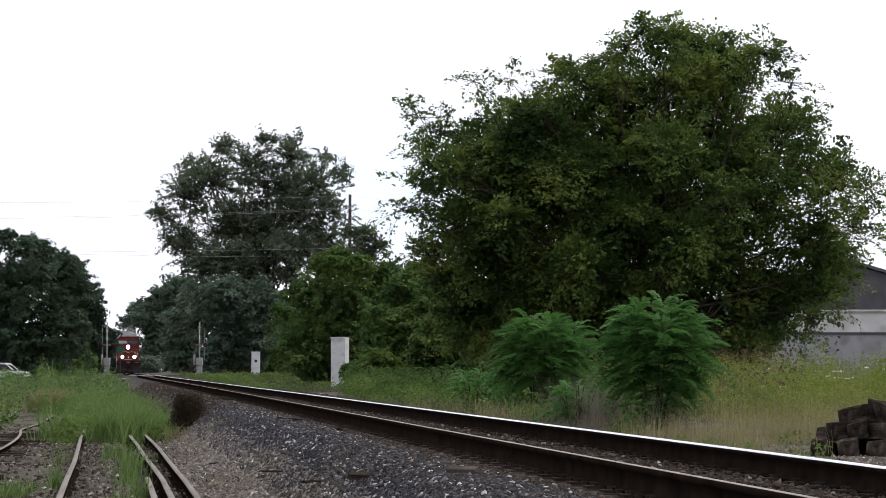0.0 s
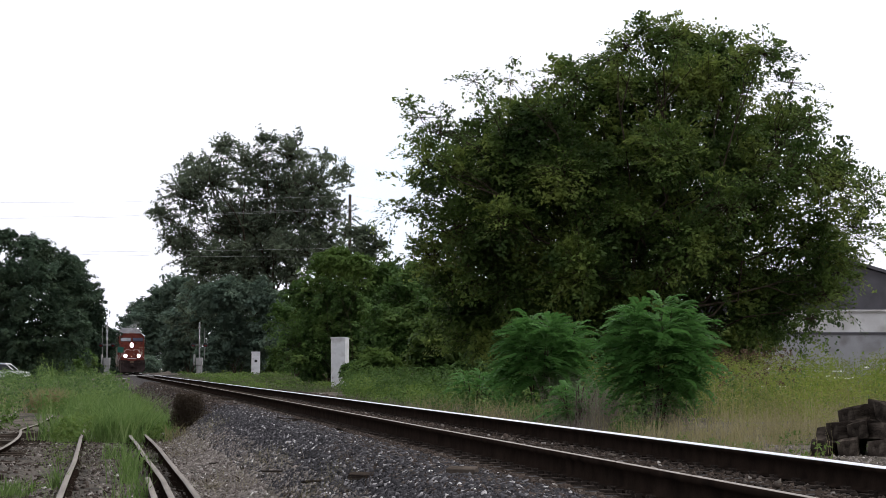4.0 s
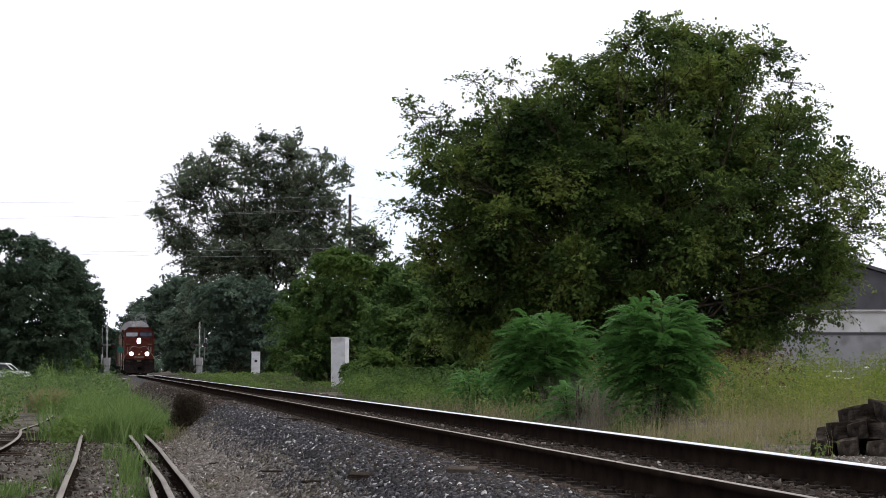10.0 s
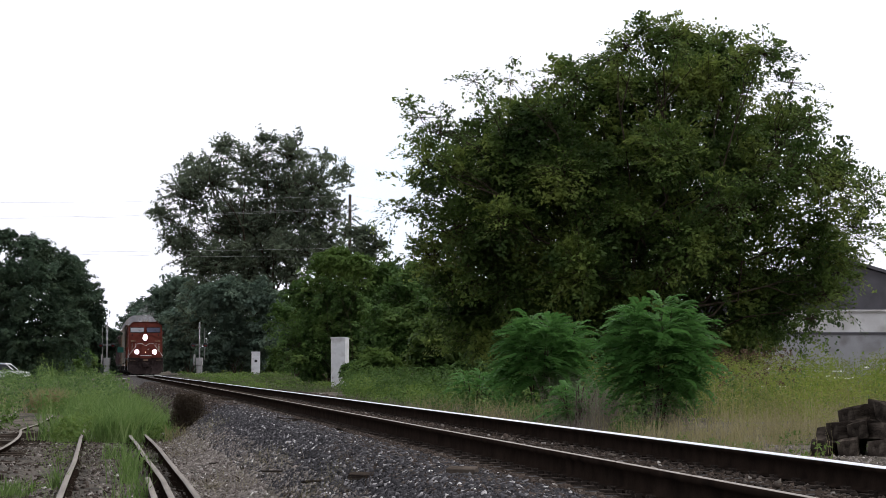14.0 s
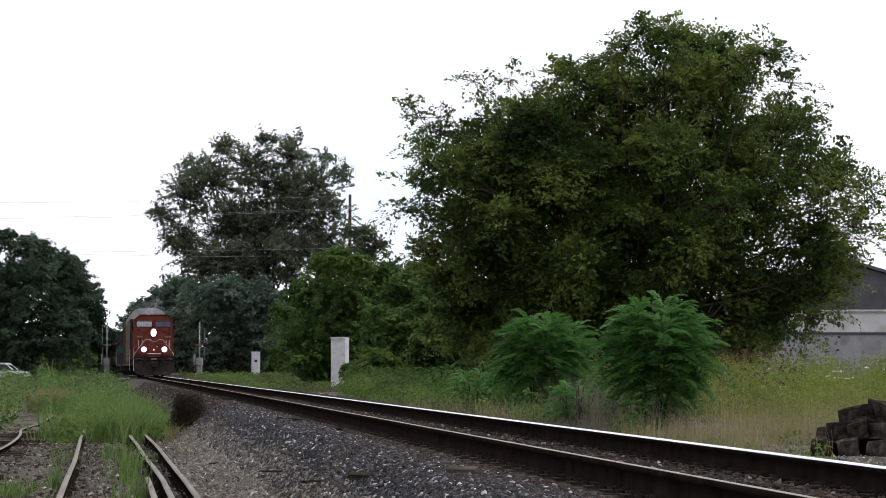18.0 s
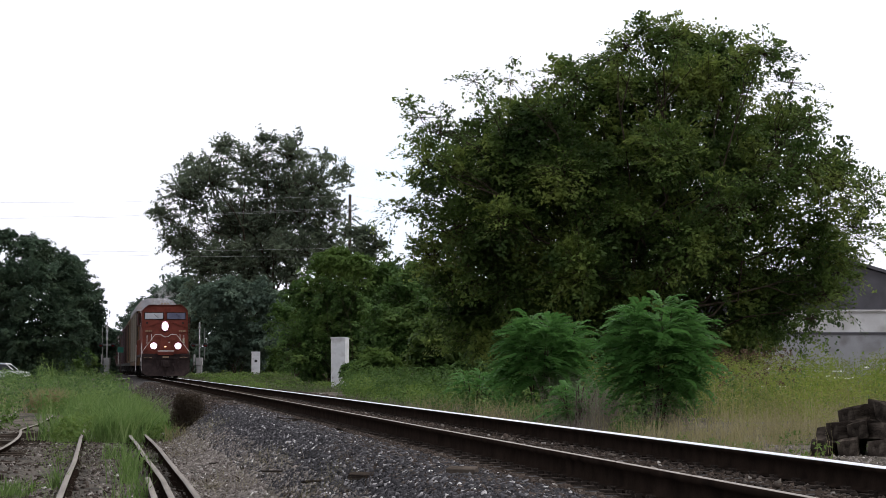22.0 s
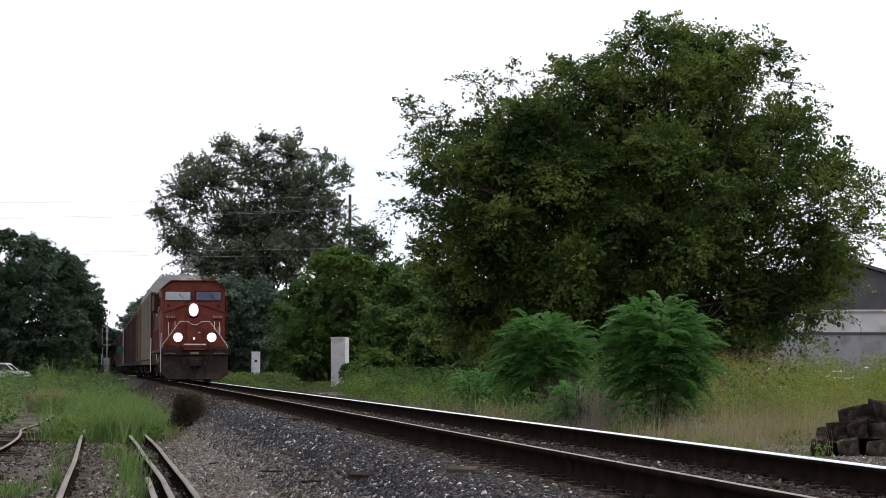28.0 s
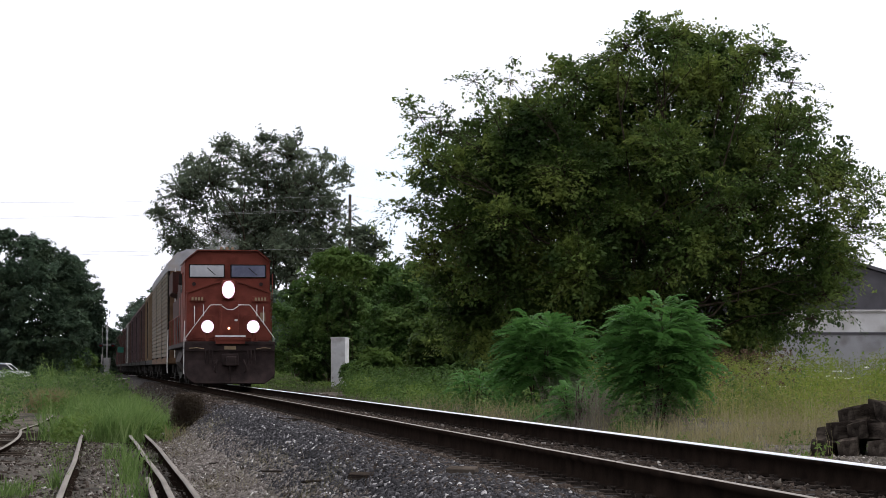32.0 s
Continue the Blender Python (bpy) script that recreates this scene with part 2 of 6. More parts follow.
def crown_points(boughs, clumps, per, r_clump, rng, fill=0.45, flat=0.6):
    """Leaf points in clumps over the shells of boughs (x, y, z, radius); returns points and facings."""
    p, nr = [], []
    weight = np.array([b[3] ** 2 for b in boughs])
    for bx, by, bz, br, thick in boughs:
        k = max(3, int(clumps * thick * br ** 2 / weight.sum()))
        d = unit(rng.normal(size=(k, 3)))
        wav = np.array([noise.noise(Vector((bx * 0.3 + e[0] * 2.1, by + e[1] * 2.1, bz * 0.3 + e[2] * 2.1))) for e in d])[:, None]
        rad = br * (1 - fill * rng.random((k, 1)) ** 1.7) * (0.9 + 0.42 * wav + 0.22 * rng.random((k, 1)) ** 2)
        spray = rng.random(k) < 0.16
        rad[spray] *= 1.08 + 0.22 * rng.random((spray.sum(), 1))
        c = np.array([bx, by, bz]) + d * rad * np.array([1, 1, 0.85])
        m = (per * (0.5 + rng.random(k)) * np.where(spray, 0.35, 1)).astype(int)
        idx = np.repeat(np.arange(k), m)
        rc = r_clump * (0.5 + 0.9 * rng.random(k)) * np.where(spray, 0.6, 1)
        o = unit(rng.normal(size=(len(idx), 3))) * rng.random((len(idx), 1)) ** 0.4
        o[:, 2] = np.where(rng.random(len(idx)) < 0.55, np.abs(o[:, 2]), o[:, 2])
        p.append(c[idx] + o * rc[idx][:, None] * np.array([1, 1, flat]) + d[idx] * 0.1)
        nr.append(unit(o * 0.8 + d[idx] * 0.2 + np.array([0, 0, 0.5]) + rng.normal(size=o.shape) * 0.36))
    return np.concatenate(p), np.concatenate(nr)


def spray_points(boughs, sprays, per, length, rng, fill=0.5, wide=0.42, droop=0.3, rise=0.3):
    """Leafy sprays over the boughs (x, y, z, radius, thickness): bowed twigs that fan out from the bough, with flat layers of leaves.
    Returns the leaf points, their facings, and the twigs' starts, middles and tips."""
    p, nr, tw = [], [], []
    weight = sum(b[3] ** 2 for b in boughs)
    down = np.array([0, 0, -1.0])
    for bx, by, bz, br, thick in boughs:
        k = max(4, int(sprays * thick * br ** 2 / weight))
        d = unit(rng.normal(size=(k, 3)) + np.array([0, 0, 0.12]))
        wav = np.array([noise.noise(Vector((bx * 0.3 + e[0] * 2.3, by + e[1] * 2.3, bz * 0.3 + e[2] * 2.3))) for e in d])[:, None]
        ln = length * (0.45 + 0.95 * rng.random((k, 1)))
        rad = np.maximum(br * (1 - fill * rng.random((k, 1)) ** 1.5) * (0.90 + 0.45 * wav) - 0.55 * ln, 0.08 * br)
        a = np.array([bx, by, bz]) + d * rad * np.array([1, 1, 0.88])
        ax = unit(d * 0.8 - down * rise + rng.normal(size=(k, 3)) * 0.36)
        side = unit(np.cross(ax, -down + rng.normal(size=(k, 3)) * 0.3))
        top = np.cross(side, ax)
        m = (per * (0.45 + 1.1 * rng.random(k))).astype(int)
        i = np.repeat(np.arange(k), m)
        s = rng.random((len(i), 1)) ** 0.7
        w = np.clip(rng.normal(size=(len(i), 1)) * 0.5, -1, 1) * wide * (0.3 + 0.7 * np.sin(math.pi * np.minimum(s * 0.9 + 0.05, 1)))
        li = ln[i]
        p.append(a[i] + ax[i] * s * li + side[i] * w * li + down * droop * li * (s ** 2 + 1.4 * w ** 2)
                 + rng.normal(size=(len(i), 3)) * 0.05 * li)
        nr.append(unit(top[i] + side[i] * w * 1.2 + ax[i] * s * 0.5 + rng.normal(size=(len(i), 3)) * 0.42))
        tw.append(np.stack([a - ax * ln * 0.35, a + ax * ln * 0.5 + down * droop * ln * 0.25, a + ax * ln * 0.95 + down * droop * ln * 0.9], 1))
    return np.concatenate(p), np.concatenate(nr), np.concatenate(tw)


def twig_mesh(name, tw, r, material, parent):
    """Three-sided tapered twigs through the rows of start, middle and tip."""
    n = len(tw)
    ax = unit(tw[:, 2] - tw[:, 0])
    u = unit(np.cross(ax, np.array([0.3, 0.2, 1.0])))
    w = np.cross(ax, u)
    ring = np.stack([u * math.cos(g) + w * math.sin(g) for g in (0, 2.0944, 4.1888)], 1)
    v = np.stack([tw[:, j, None, :] + ring * r * k for j, k in ((0, 1.0), (1, 0.7), (2, 0.3))], 1).reshape(-1, 3)
    f = np.array([(j * 3 + k, j * 3 + (k + 1) % 3, j * 3 + 3 + (k + 1) % 3, j * 3 + 3 + k) for j in (0, 1) for k in range(3)])
    return soup(name, v, (np.arange(n)[:, None, None] * 9 + f[None]).reshape(-1, 4), material, parent)


def limbs(name, rows, material, parent, label="", seg=7):
    """Tapered limbs; each row is a list of (point, radius)."""
    v, q = [], []
    for row in rows:
        base = len(v)
        for i, (c, r) in enumerate(row):
            c = Vector(c)
            a = Vector(row[min(i + 1, len(row) - 1)][0]) - Vector(row[max(i - 1, 0)][0])
            rot = a.to_track_quat("Z", "Y").to_matrix()
            for k in range(seg):
                w = 2 * math.pi * k / seg
                v.append(c + rot @ Vector((r * math.cos(w), r * math.sin(w), 0)))
        for i in range(len(row) - 1):
            for k in range(seg):
                j = (k + 1) % seg
                q.append((base + i * seg + k, base + i * seg + j, base + (i + 1) * seg + j, base + (i + 1) * seg + k))
    return soup(name, v, q, material, parent, label, False)


def grow(foot, tip, r0, r1, rng, n=6, bend=0.12):
    """A wandering tapered limb from foot to tip."""
    f, t = Vector(foot), Vector(tip)
    ln = (t - f).length
    row = []
    for i in range(n + 1):
        k = i / n
        w = Vector(rng.normal(size=3)) * ln * bend * 0.4 * math.sin(math.pi * k)
        w.z += ln * bend * math.sin(math.pi * k)
        row.append((f.lerp(t, k) + w, mix(r0, r1, k)))
    return row


def tree(name, label, foot, boughs, material, seed, sprays, per, length, leaf, trunk_r, fork, stems=1, group="", fill=0.5,
         twigs=2, category="tree", inner=0, inner_from=0.0, wide=0.42, droop=0.3, twig_r=0.012, core=0.66):
    """A tree: trunk, limbs that carry the boughs, a dense inner crown and an outer crown of leafy sprays."""
    rng = np.random.default_rng(seed)
    root = thing(name, label, category, group, m=Matrix.Translation(foot))
    f = Vector(foot)
    local = [(b[0] - f.x, b[1] - f.y, b[2] - f.z, b[3], b[4]) for b in boughs]
    trunks, tips = [], []
    for i in range(stems):
        a = 6.28 * i / stems + 0.4
        off = 0.0 if stems == 1 else trunk_r * 1.4
        tip = (off * 4 * math.cos(a), off * 4 * math.sin(a), fork * (0.9 + 0.2 * rng.random()))
        trunks.append(grow((off * math.cos(a), off * math.sin(a), -0.15), tip, trunk_r, trunk_r * 0.7, rng, 6, 0.03))
        tips.append(tip)
    limbs("trunk", trunks, BARK, root)
    for i, b in enumerate(local):
        thick = trunk_r * min(0.36, 0.11 * b[3] + 0.07)
        rows = [grow(tips[i % stems], b[:3], thick, thick * 0.2, rng, 6, 0.1)]
        for k in range(twigs):
            d = unit(rng.normal(size=(1, 3)))[0]
            d[2] = abs(d[2]) * 0.8
            e = (b[0] + d[0] * b[3] * 0.6, b[1] + d[1] * b[3] * 0.6, b[2] + d[2] * b[3] * 0.6)
            rows.append(grow(rows[0][4][0], e, thick * 0.25, thick * 0.07, rng, 4, 0.08))
        limbs("limb", rows, BARK, root, seg=5)
    p, nr, tw = spray_points(local, sprays, per, length, rng, fill, wide, droop)
    leaves("crown", p, nr, leaf * (0.6 + 0.8 * rng.random(len(p))), material, root, rng)
    twig_mesh("twig_mass", tw, twig_r, BARK, root)
    if inner:
        p, nr = crown_points([(b[0], b[1], b[2], b[3] * core, b[4]) for b in local if b[3] > inner_from], inner, 75, length * 0.7, rng, 0.9)
        leaves("inner_crown", p, nr, leaf * 1.45 * (0.6 + 0.8 * rng.random(len(p))), material, root, rng)
    return root


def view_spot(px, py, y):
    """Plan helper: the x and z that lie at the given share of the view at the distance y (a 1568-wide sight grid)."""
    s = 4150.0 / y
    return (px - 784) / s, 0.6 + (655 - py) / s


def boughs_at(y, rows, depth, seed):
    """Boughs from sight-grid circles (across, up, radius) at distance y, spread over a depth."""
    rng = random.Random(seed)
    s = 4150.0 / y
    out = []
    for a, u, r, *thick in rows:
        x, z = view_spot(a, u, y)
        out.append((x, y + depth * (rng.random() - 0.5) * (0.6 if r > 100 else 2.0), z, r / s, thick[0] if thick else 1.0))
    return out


def blades(name, spots, material, rng, height, width, label, lean=0.35, vary=0.5, parent=None, category="grass", kind="stuff"):
    """Grass blades or weed stalks: bent two-piece strips at the ground spots (n, 3)."""
    n = len(spots)
    h = height * (1 - vary + 2 * vary * rng.random(n))
    a = rng.random(n) * 6.283
    side = np.stack([np.cos(a), np.sin(a), np.zeros(n)], 1) * (width * (0.6 + 0.8 * rng.random(n)))[:, None]
    b = rng.random(n) * 6.283
    out = np.stack([np.cos(b), np.sin(b), np.zeros(n)], 1) * (h * lean * rng.random(n))[:, None]
    up = np.stack([np.zeros(n), np.zeros(n), h], 1)
    v = np.stack([spots - side, spots + side, spots + up * 0.6 + out * 0.4 + side * 0.7, spots + up * 0.6 + out * 0.4 - side * 0.7,
                  spots + up + out + side * 0.1, spots + up + out - side * 0.1], axis=1).reshape(-1, 3)
    i = np.arange(n)[:, None] * 6
    q = np.concatenate([i + np.array([0, 1, 2, 3]), i + np.array([3, 2, 4, 5])], axis=1).reshape(-1, 4)
    ob = soup(name, v, q, material, parent, label)
    return tagged(ob, category=category, kind=kind) if parent is None else ob


def scatter(n, y0, y1, d0, d1, rng, near=1.0, patch=0.0, keep=None):
    """n ground spots between the distances y0..y1 and the offsets d0..d1 from the main line, denser near the camera."""
    k = rng.random(n) ** near
    ys = y0 + (y1 - y0) * k
    ds = d0 + (d1 - d0) * rng.random(n)
    out = []
    for y, d in zip(ys, ds):
        x = tx(y) + d
        if keep and not keep(x, y, d):
            continue
        if patch and noise.noise(Vector((x * 0.5, y * 0.3, 7.7))) < patch - 0.5:
            continue
        out.append((x, y, ground_z(x, y) - 0.01))
    return np.array(out)


# ---- ground, one sheet to the horizon
def steps(a, b, first, ratio):
    out, s = [a], first
    while out[-1] < b:
        out.append(out[-1] + s)
        s *= ratio
    return out


def ground_material():
    m, nt, b = nodes_of("ground_earth_and_gravel")
    n, l = nt.nodes, nt.links
    co, at = n.new("ShaderNodeTexCoord"), n.new("ShaderNodeAttribute")
    at.attribute_name = "bed"
    stone, ramp = n.new("ShaderNodeTexVoronoi"), n.new("ShaderNodeValToRGB")
    stone.inputs["Scale"].default_value = 19
    l.new(co.outputs["Object"], stone.inputs["Vector"])
    l.new(stone.outputs["Color"], ramp.inputs[0])
    e = ramp.color_ramp.elements
    e[0].position, e[0].color, e[1].position, e[1].color = 0.1, (0.02, 0.018, 0.018, 1), 0.95, (0.12, 0.107, 0.098, 1)
    e.new(0.6).color = (0.042, 0.038, 0.037, 1)
    soil, sramp = n.new("ShaderNodeTexNoise"), n.new("ShaderNodeValToRGB")
    soil.inputs["Scale"].default_value, soil.inputs["Detail"].default_value = 1.1, 9
    l.new(co.outputs["Object"], soil.inputs["Vector"])
    fine, fmix = n.new("ShaderNodeTexNoise"), n.new("ShaderNodeMath")
    fine.inputs["Scale"].default_value, fine.inputs["Detail"].default_value = 22, 6
    l.new(co.outputs["Object"], fine.inputs["Vector"])
    fmix.operation = "MULTIPLY_ADD"
    fmix.inputs[1].default_value = 0.9
    lift = n.new("ShaderNodeMath")
    lift.operation = "SUBTRACT"
    lift.inputs[1].default_value = 0.45
    l.new(soil.outputs["Fac"], lift.inputs[0])
    l.new(fine.outputs["Fac"], fmix.inputs[0])
    l.new(lift.outputs[0], fmix.inputs[2])
    l.new(fmix.outputs[0], sramp.inputs[0])
    e = sramp.color_ramp.elements
    e[0].position, e[0].color, e[1].position, e[1].color = 0.35, (0.030, 0.027, 0.020, 1), 0.7, (0.155, 0.133, 0.105, 1)
    mx = n.new("ShaderNodeMixRGB")
    edge = n.new("ShaderNodeMath")
    edge.operation = "MULTIPLY_ADD"
    edge.inputs[1].default_value, edge.use_clamp = 0.5, True
    off = n.new("ShaderNodeMath")
    off.operation = "SUBTRACT"
    off.inputs[1].default_value = 0.25
    l.new(at.outputs["Fac"], off.inputs[0])
    l.new(soil.outputs["Fac"], edge.inputs[0])
    l.new(off.outputs[0], edge.inputs[2])
    l.new(edge.outputs[0], mx.inputs[0])
    l.new(sramp.outputs[0], mx.inputs[1])
    l.new(ramp.outputs[0], mx.inputs[2])
    l.new(mx.outputs[0], b.inputs["Base Color"])
    b.inputs["Roughness"].default_value = 0.95
    b.inputs["Specular IOR Level"].default_value = 0.08
    bp = n.new("ShaderNodeBump")
    bp.inputs["Strength"].default_value, bp.inputs["Distance"].default_value = 0.6, 0.04
    l.new(stone.outputs["Distance"], bp.inputs["Height"])
    l.new(bp.outputs[0], b.inputs["Normal"])
    return m


def bed_share(d, y):
    """How stony the ground is at the offset d from the main line."""
    g = smooth(-2.5, -1.6, d) * smooth(3.2, 2.0, d)
    return max(g, 0.42 * smooth(-9, -7, d) * smooth(-1.5, -3, d) * smooth(62, 45, y))


def build_ground():
    ys = [-v for v in steps(0, 400, 6, 1.4)][::-1] + steps(4, 60, 0.5, 1.0)[0:] + steps(60.5, 260, 1.0, 1.01) + steps(270, 3500, 14, 1.25)
    ds = [-v for v in steps(11, 1500, 0.8, 1.25)][::-1] + [i * 0.25 for i in range(-43, 44)] + steps(11, 1500, 0.8, 1.25)
    ys, v, bed = sorted(set(ys)), [], []
    for y in ys:
        for d in ds:
            x = tx(y) + d
            v.append((x, y, ground_z(x, y)))
            bed.append(bed_share(d, y))
    w = len(ds)
    i = (np.arange(len(ys) - 1)[:, None] * w + np.arange(w - 1)[None, :]).ravel()
    ob = soup("ground", v, np.stack([i, i + 1, i + w + 1, i + w], 1), ground_material(), flat=False)
    at = ob.data.attributes.new("bed", "FLOAT", "POINT")
    at.data.foreach_set("value", np.array(bed, dtype=np.float32))
    return tagged(ob, "uneven ground of gravel, bare earth and rough grass", "ground", kind="structure")


build_ground()

# ---- tracks
RAIL = [(-0.036, -0.012), (-0.025, -0.002), (0, 0), (0.025, -0.002), (0.036, -0.012), (0.036, -0.038), (0.010, -0.05), (0.009, -0.15),
        (0.070, -0.163), (0.070, -0.178), (-0.070, -0.178), (-0.070, -0.163), (-0.009, -0.15), (-0.010, -0.05), (-0.036, -0.038)]


def rail(name, d, height, y0, y1, step, head, parent, label="", sway=None, worn=(0, 4)):
    v, q, n = [], [], len(RAIL)
    y, rows = y0, []
    while y < y1:
        rows.append(y)
        y += step
    rows.append(y1)
    for y in rows:
        sx, sz = sway(y) if sway else (0, 0)
        for px, pz in RAIL:
            v.append((tx(y) + d + sx + px, y, height(y) + sz + pz))
    for i in range(len(rows) - 1):
        for k in range(n):
            j = (k + 1) % n
            q.append((i * n + k, i * n + j, (i + 1) * n + j, (i + 1) * n + k))
    for c in ((0, 1, 3, 4), (0, 4, 5, 14), (14, 5, 6, 13), (13, 6, 7, 12), (11, 8, 9, 10)):
        q.append(c)
    ob = soup(name, v, q, RAIL_RUST, parent, label)
    ob.data.materials.append(head)
    idx = np.zeros(len(q), dtype=np.int32)
    for i in range(len(rows) - 1):
        idx[i * n + worn[0]:i * n + worn[1]] = 1
    ob.data.polygons.foreach_set("material_index", idx)
    return ob


main_track = thing("main_track", "main line of two rails on timber ties in dark ballast", "railway track", kind="structure")
rail("rail", -0.75, tz, -30, 700, 2.0, RAIL_DULL, main_track, "rusty rail with a dull worn head", None, (1, 3))
rail("rail", 0.75, tz, -30, 700, 2.0, RAIL_TOP, main_track, "rusty rail with a brightly polished head")
tie_me = None
for k in range(262):
    y = -9.1 + k * 0.55
    rz = -math.degrees(math.atan(slope(y)))
    m = pose(tx(y), y, tz(y) - 0.182 - 0.006 * noise.noise(Vector((y * 9, 0, 0))), 0, 0, rz + 1.5 * noise.noise(Vector((0, y * 7, 0))))
    if tie_me is None:
        ob = part("tie", new_box(-1.3, 1.3, -0.11, 0.11, -0.18, 0, bev=0.012), TIE_WOOD, main_track)
        tie_me, ob.matrix_basis = ob.data, m
    else:
        share("tie", tie_me, main_track, m)


def tie_plate():
    bm = new_box(-0.17, 0.17, -0.095, 0.095, 0, 0.016)
    for sx in (-0.105, 0.105):
        for sy in (-0.05, 0.05):
            box(bm, sx - 0.009, sx + 0.009, sy - 0.009, sy + 0.009, 0.01, 0.03)
            box(bm, sx - 0.016, sx + 0.016, sy - 0.013, sy + 0.013, 0.028, 0.038)
    return bm


PLATE = surface("rusty_tie_plate", (0.024, 0.019, 0.016), (0.065, 0.052, 0.044), 0.85, 0.1, 9, 80, 0.5, 0.003, spread=0.3)
plate_me = None
for k in range(110):
    y = 8.5 + k * 0.55
    for d in (-0.75, 0.75):
        m = pose(tx(y) + d, y, tz(y) - 0.183, 0, 0, -math.degrees(math.atan(slope(y))))
        if plate_me is None:
            ob = part("tie_plate", tie_plate(), PLATE, main_track)
            plate_me, ob.matrix_basis = ob.data, m
        else:
            share("tie_plate", plate_me, main_track, m)

anchor_me = None
for k in range(150):
    y = 8.5 + (k // 2) * 0.55 + (0.135 if k % 2 else -0.135)
    m = pose(tx(y) - 0.75, y, tz(y) - 0.183, 0, 0, -math.degrees(math.atan(slope(y))))
    if anchor_me is None:
        bm = new_box(-0.105, -0.055, -0.014, 0.014, -0.02, 0.026, bev=0.004)
        box(bm, -0.09, 0.09, -0.01, 0.01, -0.03, -0.004)
        ob = part("rail_anchor", bm, PLATE, main_track)
        anchor_me, ob.matrix_basis = ob.data, m
    else:
        share("rail_anchor", anchor_me, main_track, m)

siding_track = thing("siding_track", "disused sunken siding with rusty rails overgrown by grass", "railway track", kind="structure")


def wobble(seed, ax, az, aside=0.0, fan=0.0):
    def f(y):
        return (ax * noise.noise(Vector((y * 0.11, seed + 0.37, 0.2))) - aside - fan * min(max(y - 28, 0), 35), az * noise.noise(Vector((y * 0.12, seed + 0.31, 5.2))))
    return f


rail("rail", -4.53, siding_z, 18, 110, 0.8, OLD_RAIL_TOP, siding_track, "rusty old rail with a pale worn head", wobble(1, 0.05, 0.015, 0.07, 0.005))
rail("rail", -3.10, siding_z, 18, 52, 0.8, OLD_RAIL_TOP, siding_track, "rusty old rail with a pale worn head", wobble(2, 0.03, 0.02, 0.09, 0.006))
rail("guard_rail", -3.42, siding_z, 18, 58, 0.8, OLD_RAIL_TOP, siding_track, "rusty inner guard rail", wobble(3, 0.03, 0.02, 0.04, 0.010))
rail("rail_stub", -3.62, lambda y: siding_z(y) - 0.03, 18, 29.5, 0.8, OLD_RAIL_TOP, siding_track, "short cut-off rail stub")
rail("rail_stub", -2.9, lambda y: siding_z(y) - 0.02, 52.5, 58, 0.8, OLD_RAIL_TOP, siding_track, "short cut-off rail stub")
for k in range(70):
    y = 18 + k * 0.62
    w = noise.noise(Vector((y * 5, 3, 0)))
    share("tie", tie_me, siding_track, pose(tx(y) - 3.82 + 0.08 * w, y, siding_z(y) - 0.19 + 0.02 * w, 0, 0, 8 + 4 * w))

spur_track = thing("spur_track", "abandoned buckled spur rails sinking into weeds", "railway track", kind="structure")


def buckle(y):
    return (0.2 * math.sin((y - 40) * 0.2), 0.06 * math.sin((y - 44) * 0.2))


rail("rail", -6.25, lambda y: siding_z(y) - 0.06, 30, 80, 0.8, OLD_RAIL_TOP, spur_track, "buckled rusty rail with a pale head", buckle)
rail("rail", -7.6, lambda y: siding_z(y) - 0.04, 50, 84, 0.8, OLD_RAIL_TOP, spur_track, "buckled rusty rail with a pale head", buckle)

for k in range(26):
    y = 33 + k * 1.15
    w = noise.noise(Vector((y * 4.1, 8, 0)))
    share("tie", tie_me, spur_track, pose(tx(y) - 6.9 + 0.2 * w, y, siding_z(y) - 0.15 + 0.03 * w, 0, 2 * w, 10 + 9 * w))


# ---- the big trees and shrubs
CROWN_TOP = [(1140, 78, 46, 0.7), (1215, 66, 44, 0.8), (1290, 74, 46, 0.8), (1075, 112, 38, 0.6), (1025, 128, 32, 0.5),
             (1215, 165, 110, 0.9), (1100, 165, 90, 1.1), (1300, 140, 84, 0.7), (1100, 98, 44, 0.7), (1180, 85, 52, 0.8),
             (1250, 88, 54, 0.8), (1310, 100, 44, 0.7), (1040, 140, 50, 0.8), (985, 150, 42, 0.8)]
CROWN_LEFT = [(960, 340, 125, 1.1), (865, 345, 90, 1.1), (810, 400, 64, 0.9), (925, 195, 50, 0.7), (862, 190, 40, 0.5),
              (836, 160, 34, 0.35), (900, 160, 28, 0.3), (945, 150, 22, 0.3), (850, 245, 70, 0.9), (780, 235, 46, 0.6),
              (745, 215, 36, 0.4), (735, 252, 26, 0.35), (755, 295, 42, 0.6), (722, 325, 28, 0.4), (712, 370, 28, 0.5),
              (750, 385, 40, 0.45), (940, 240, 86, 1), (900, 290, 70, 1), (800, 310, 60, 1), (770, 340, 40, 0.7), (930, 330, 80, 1)]
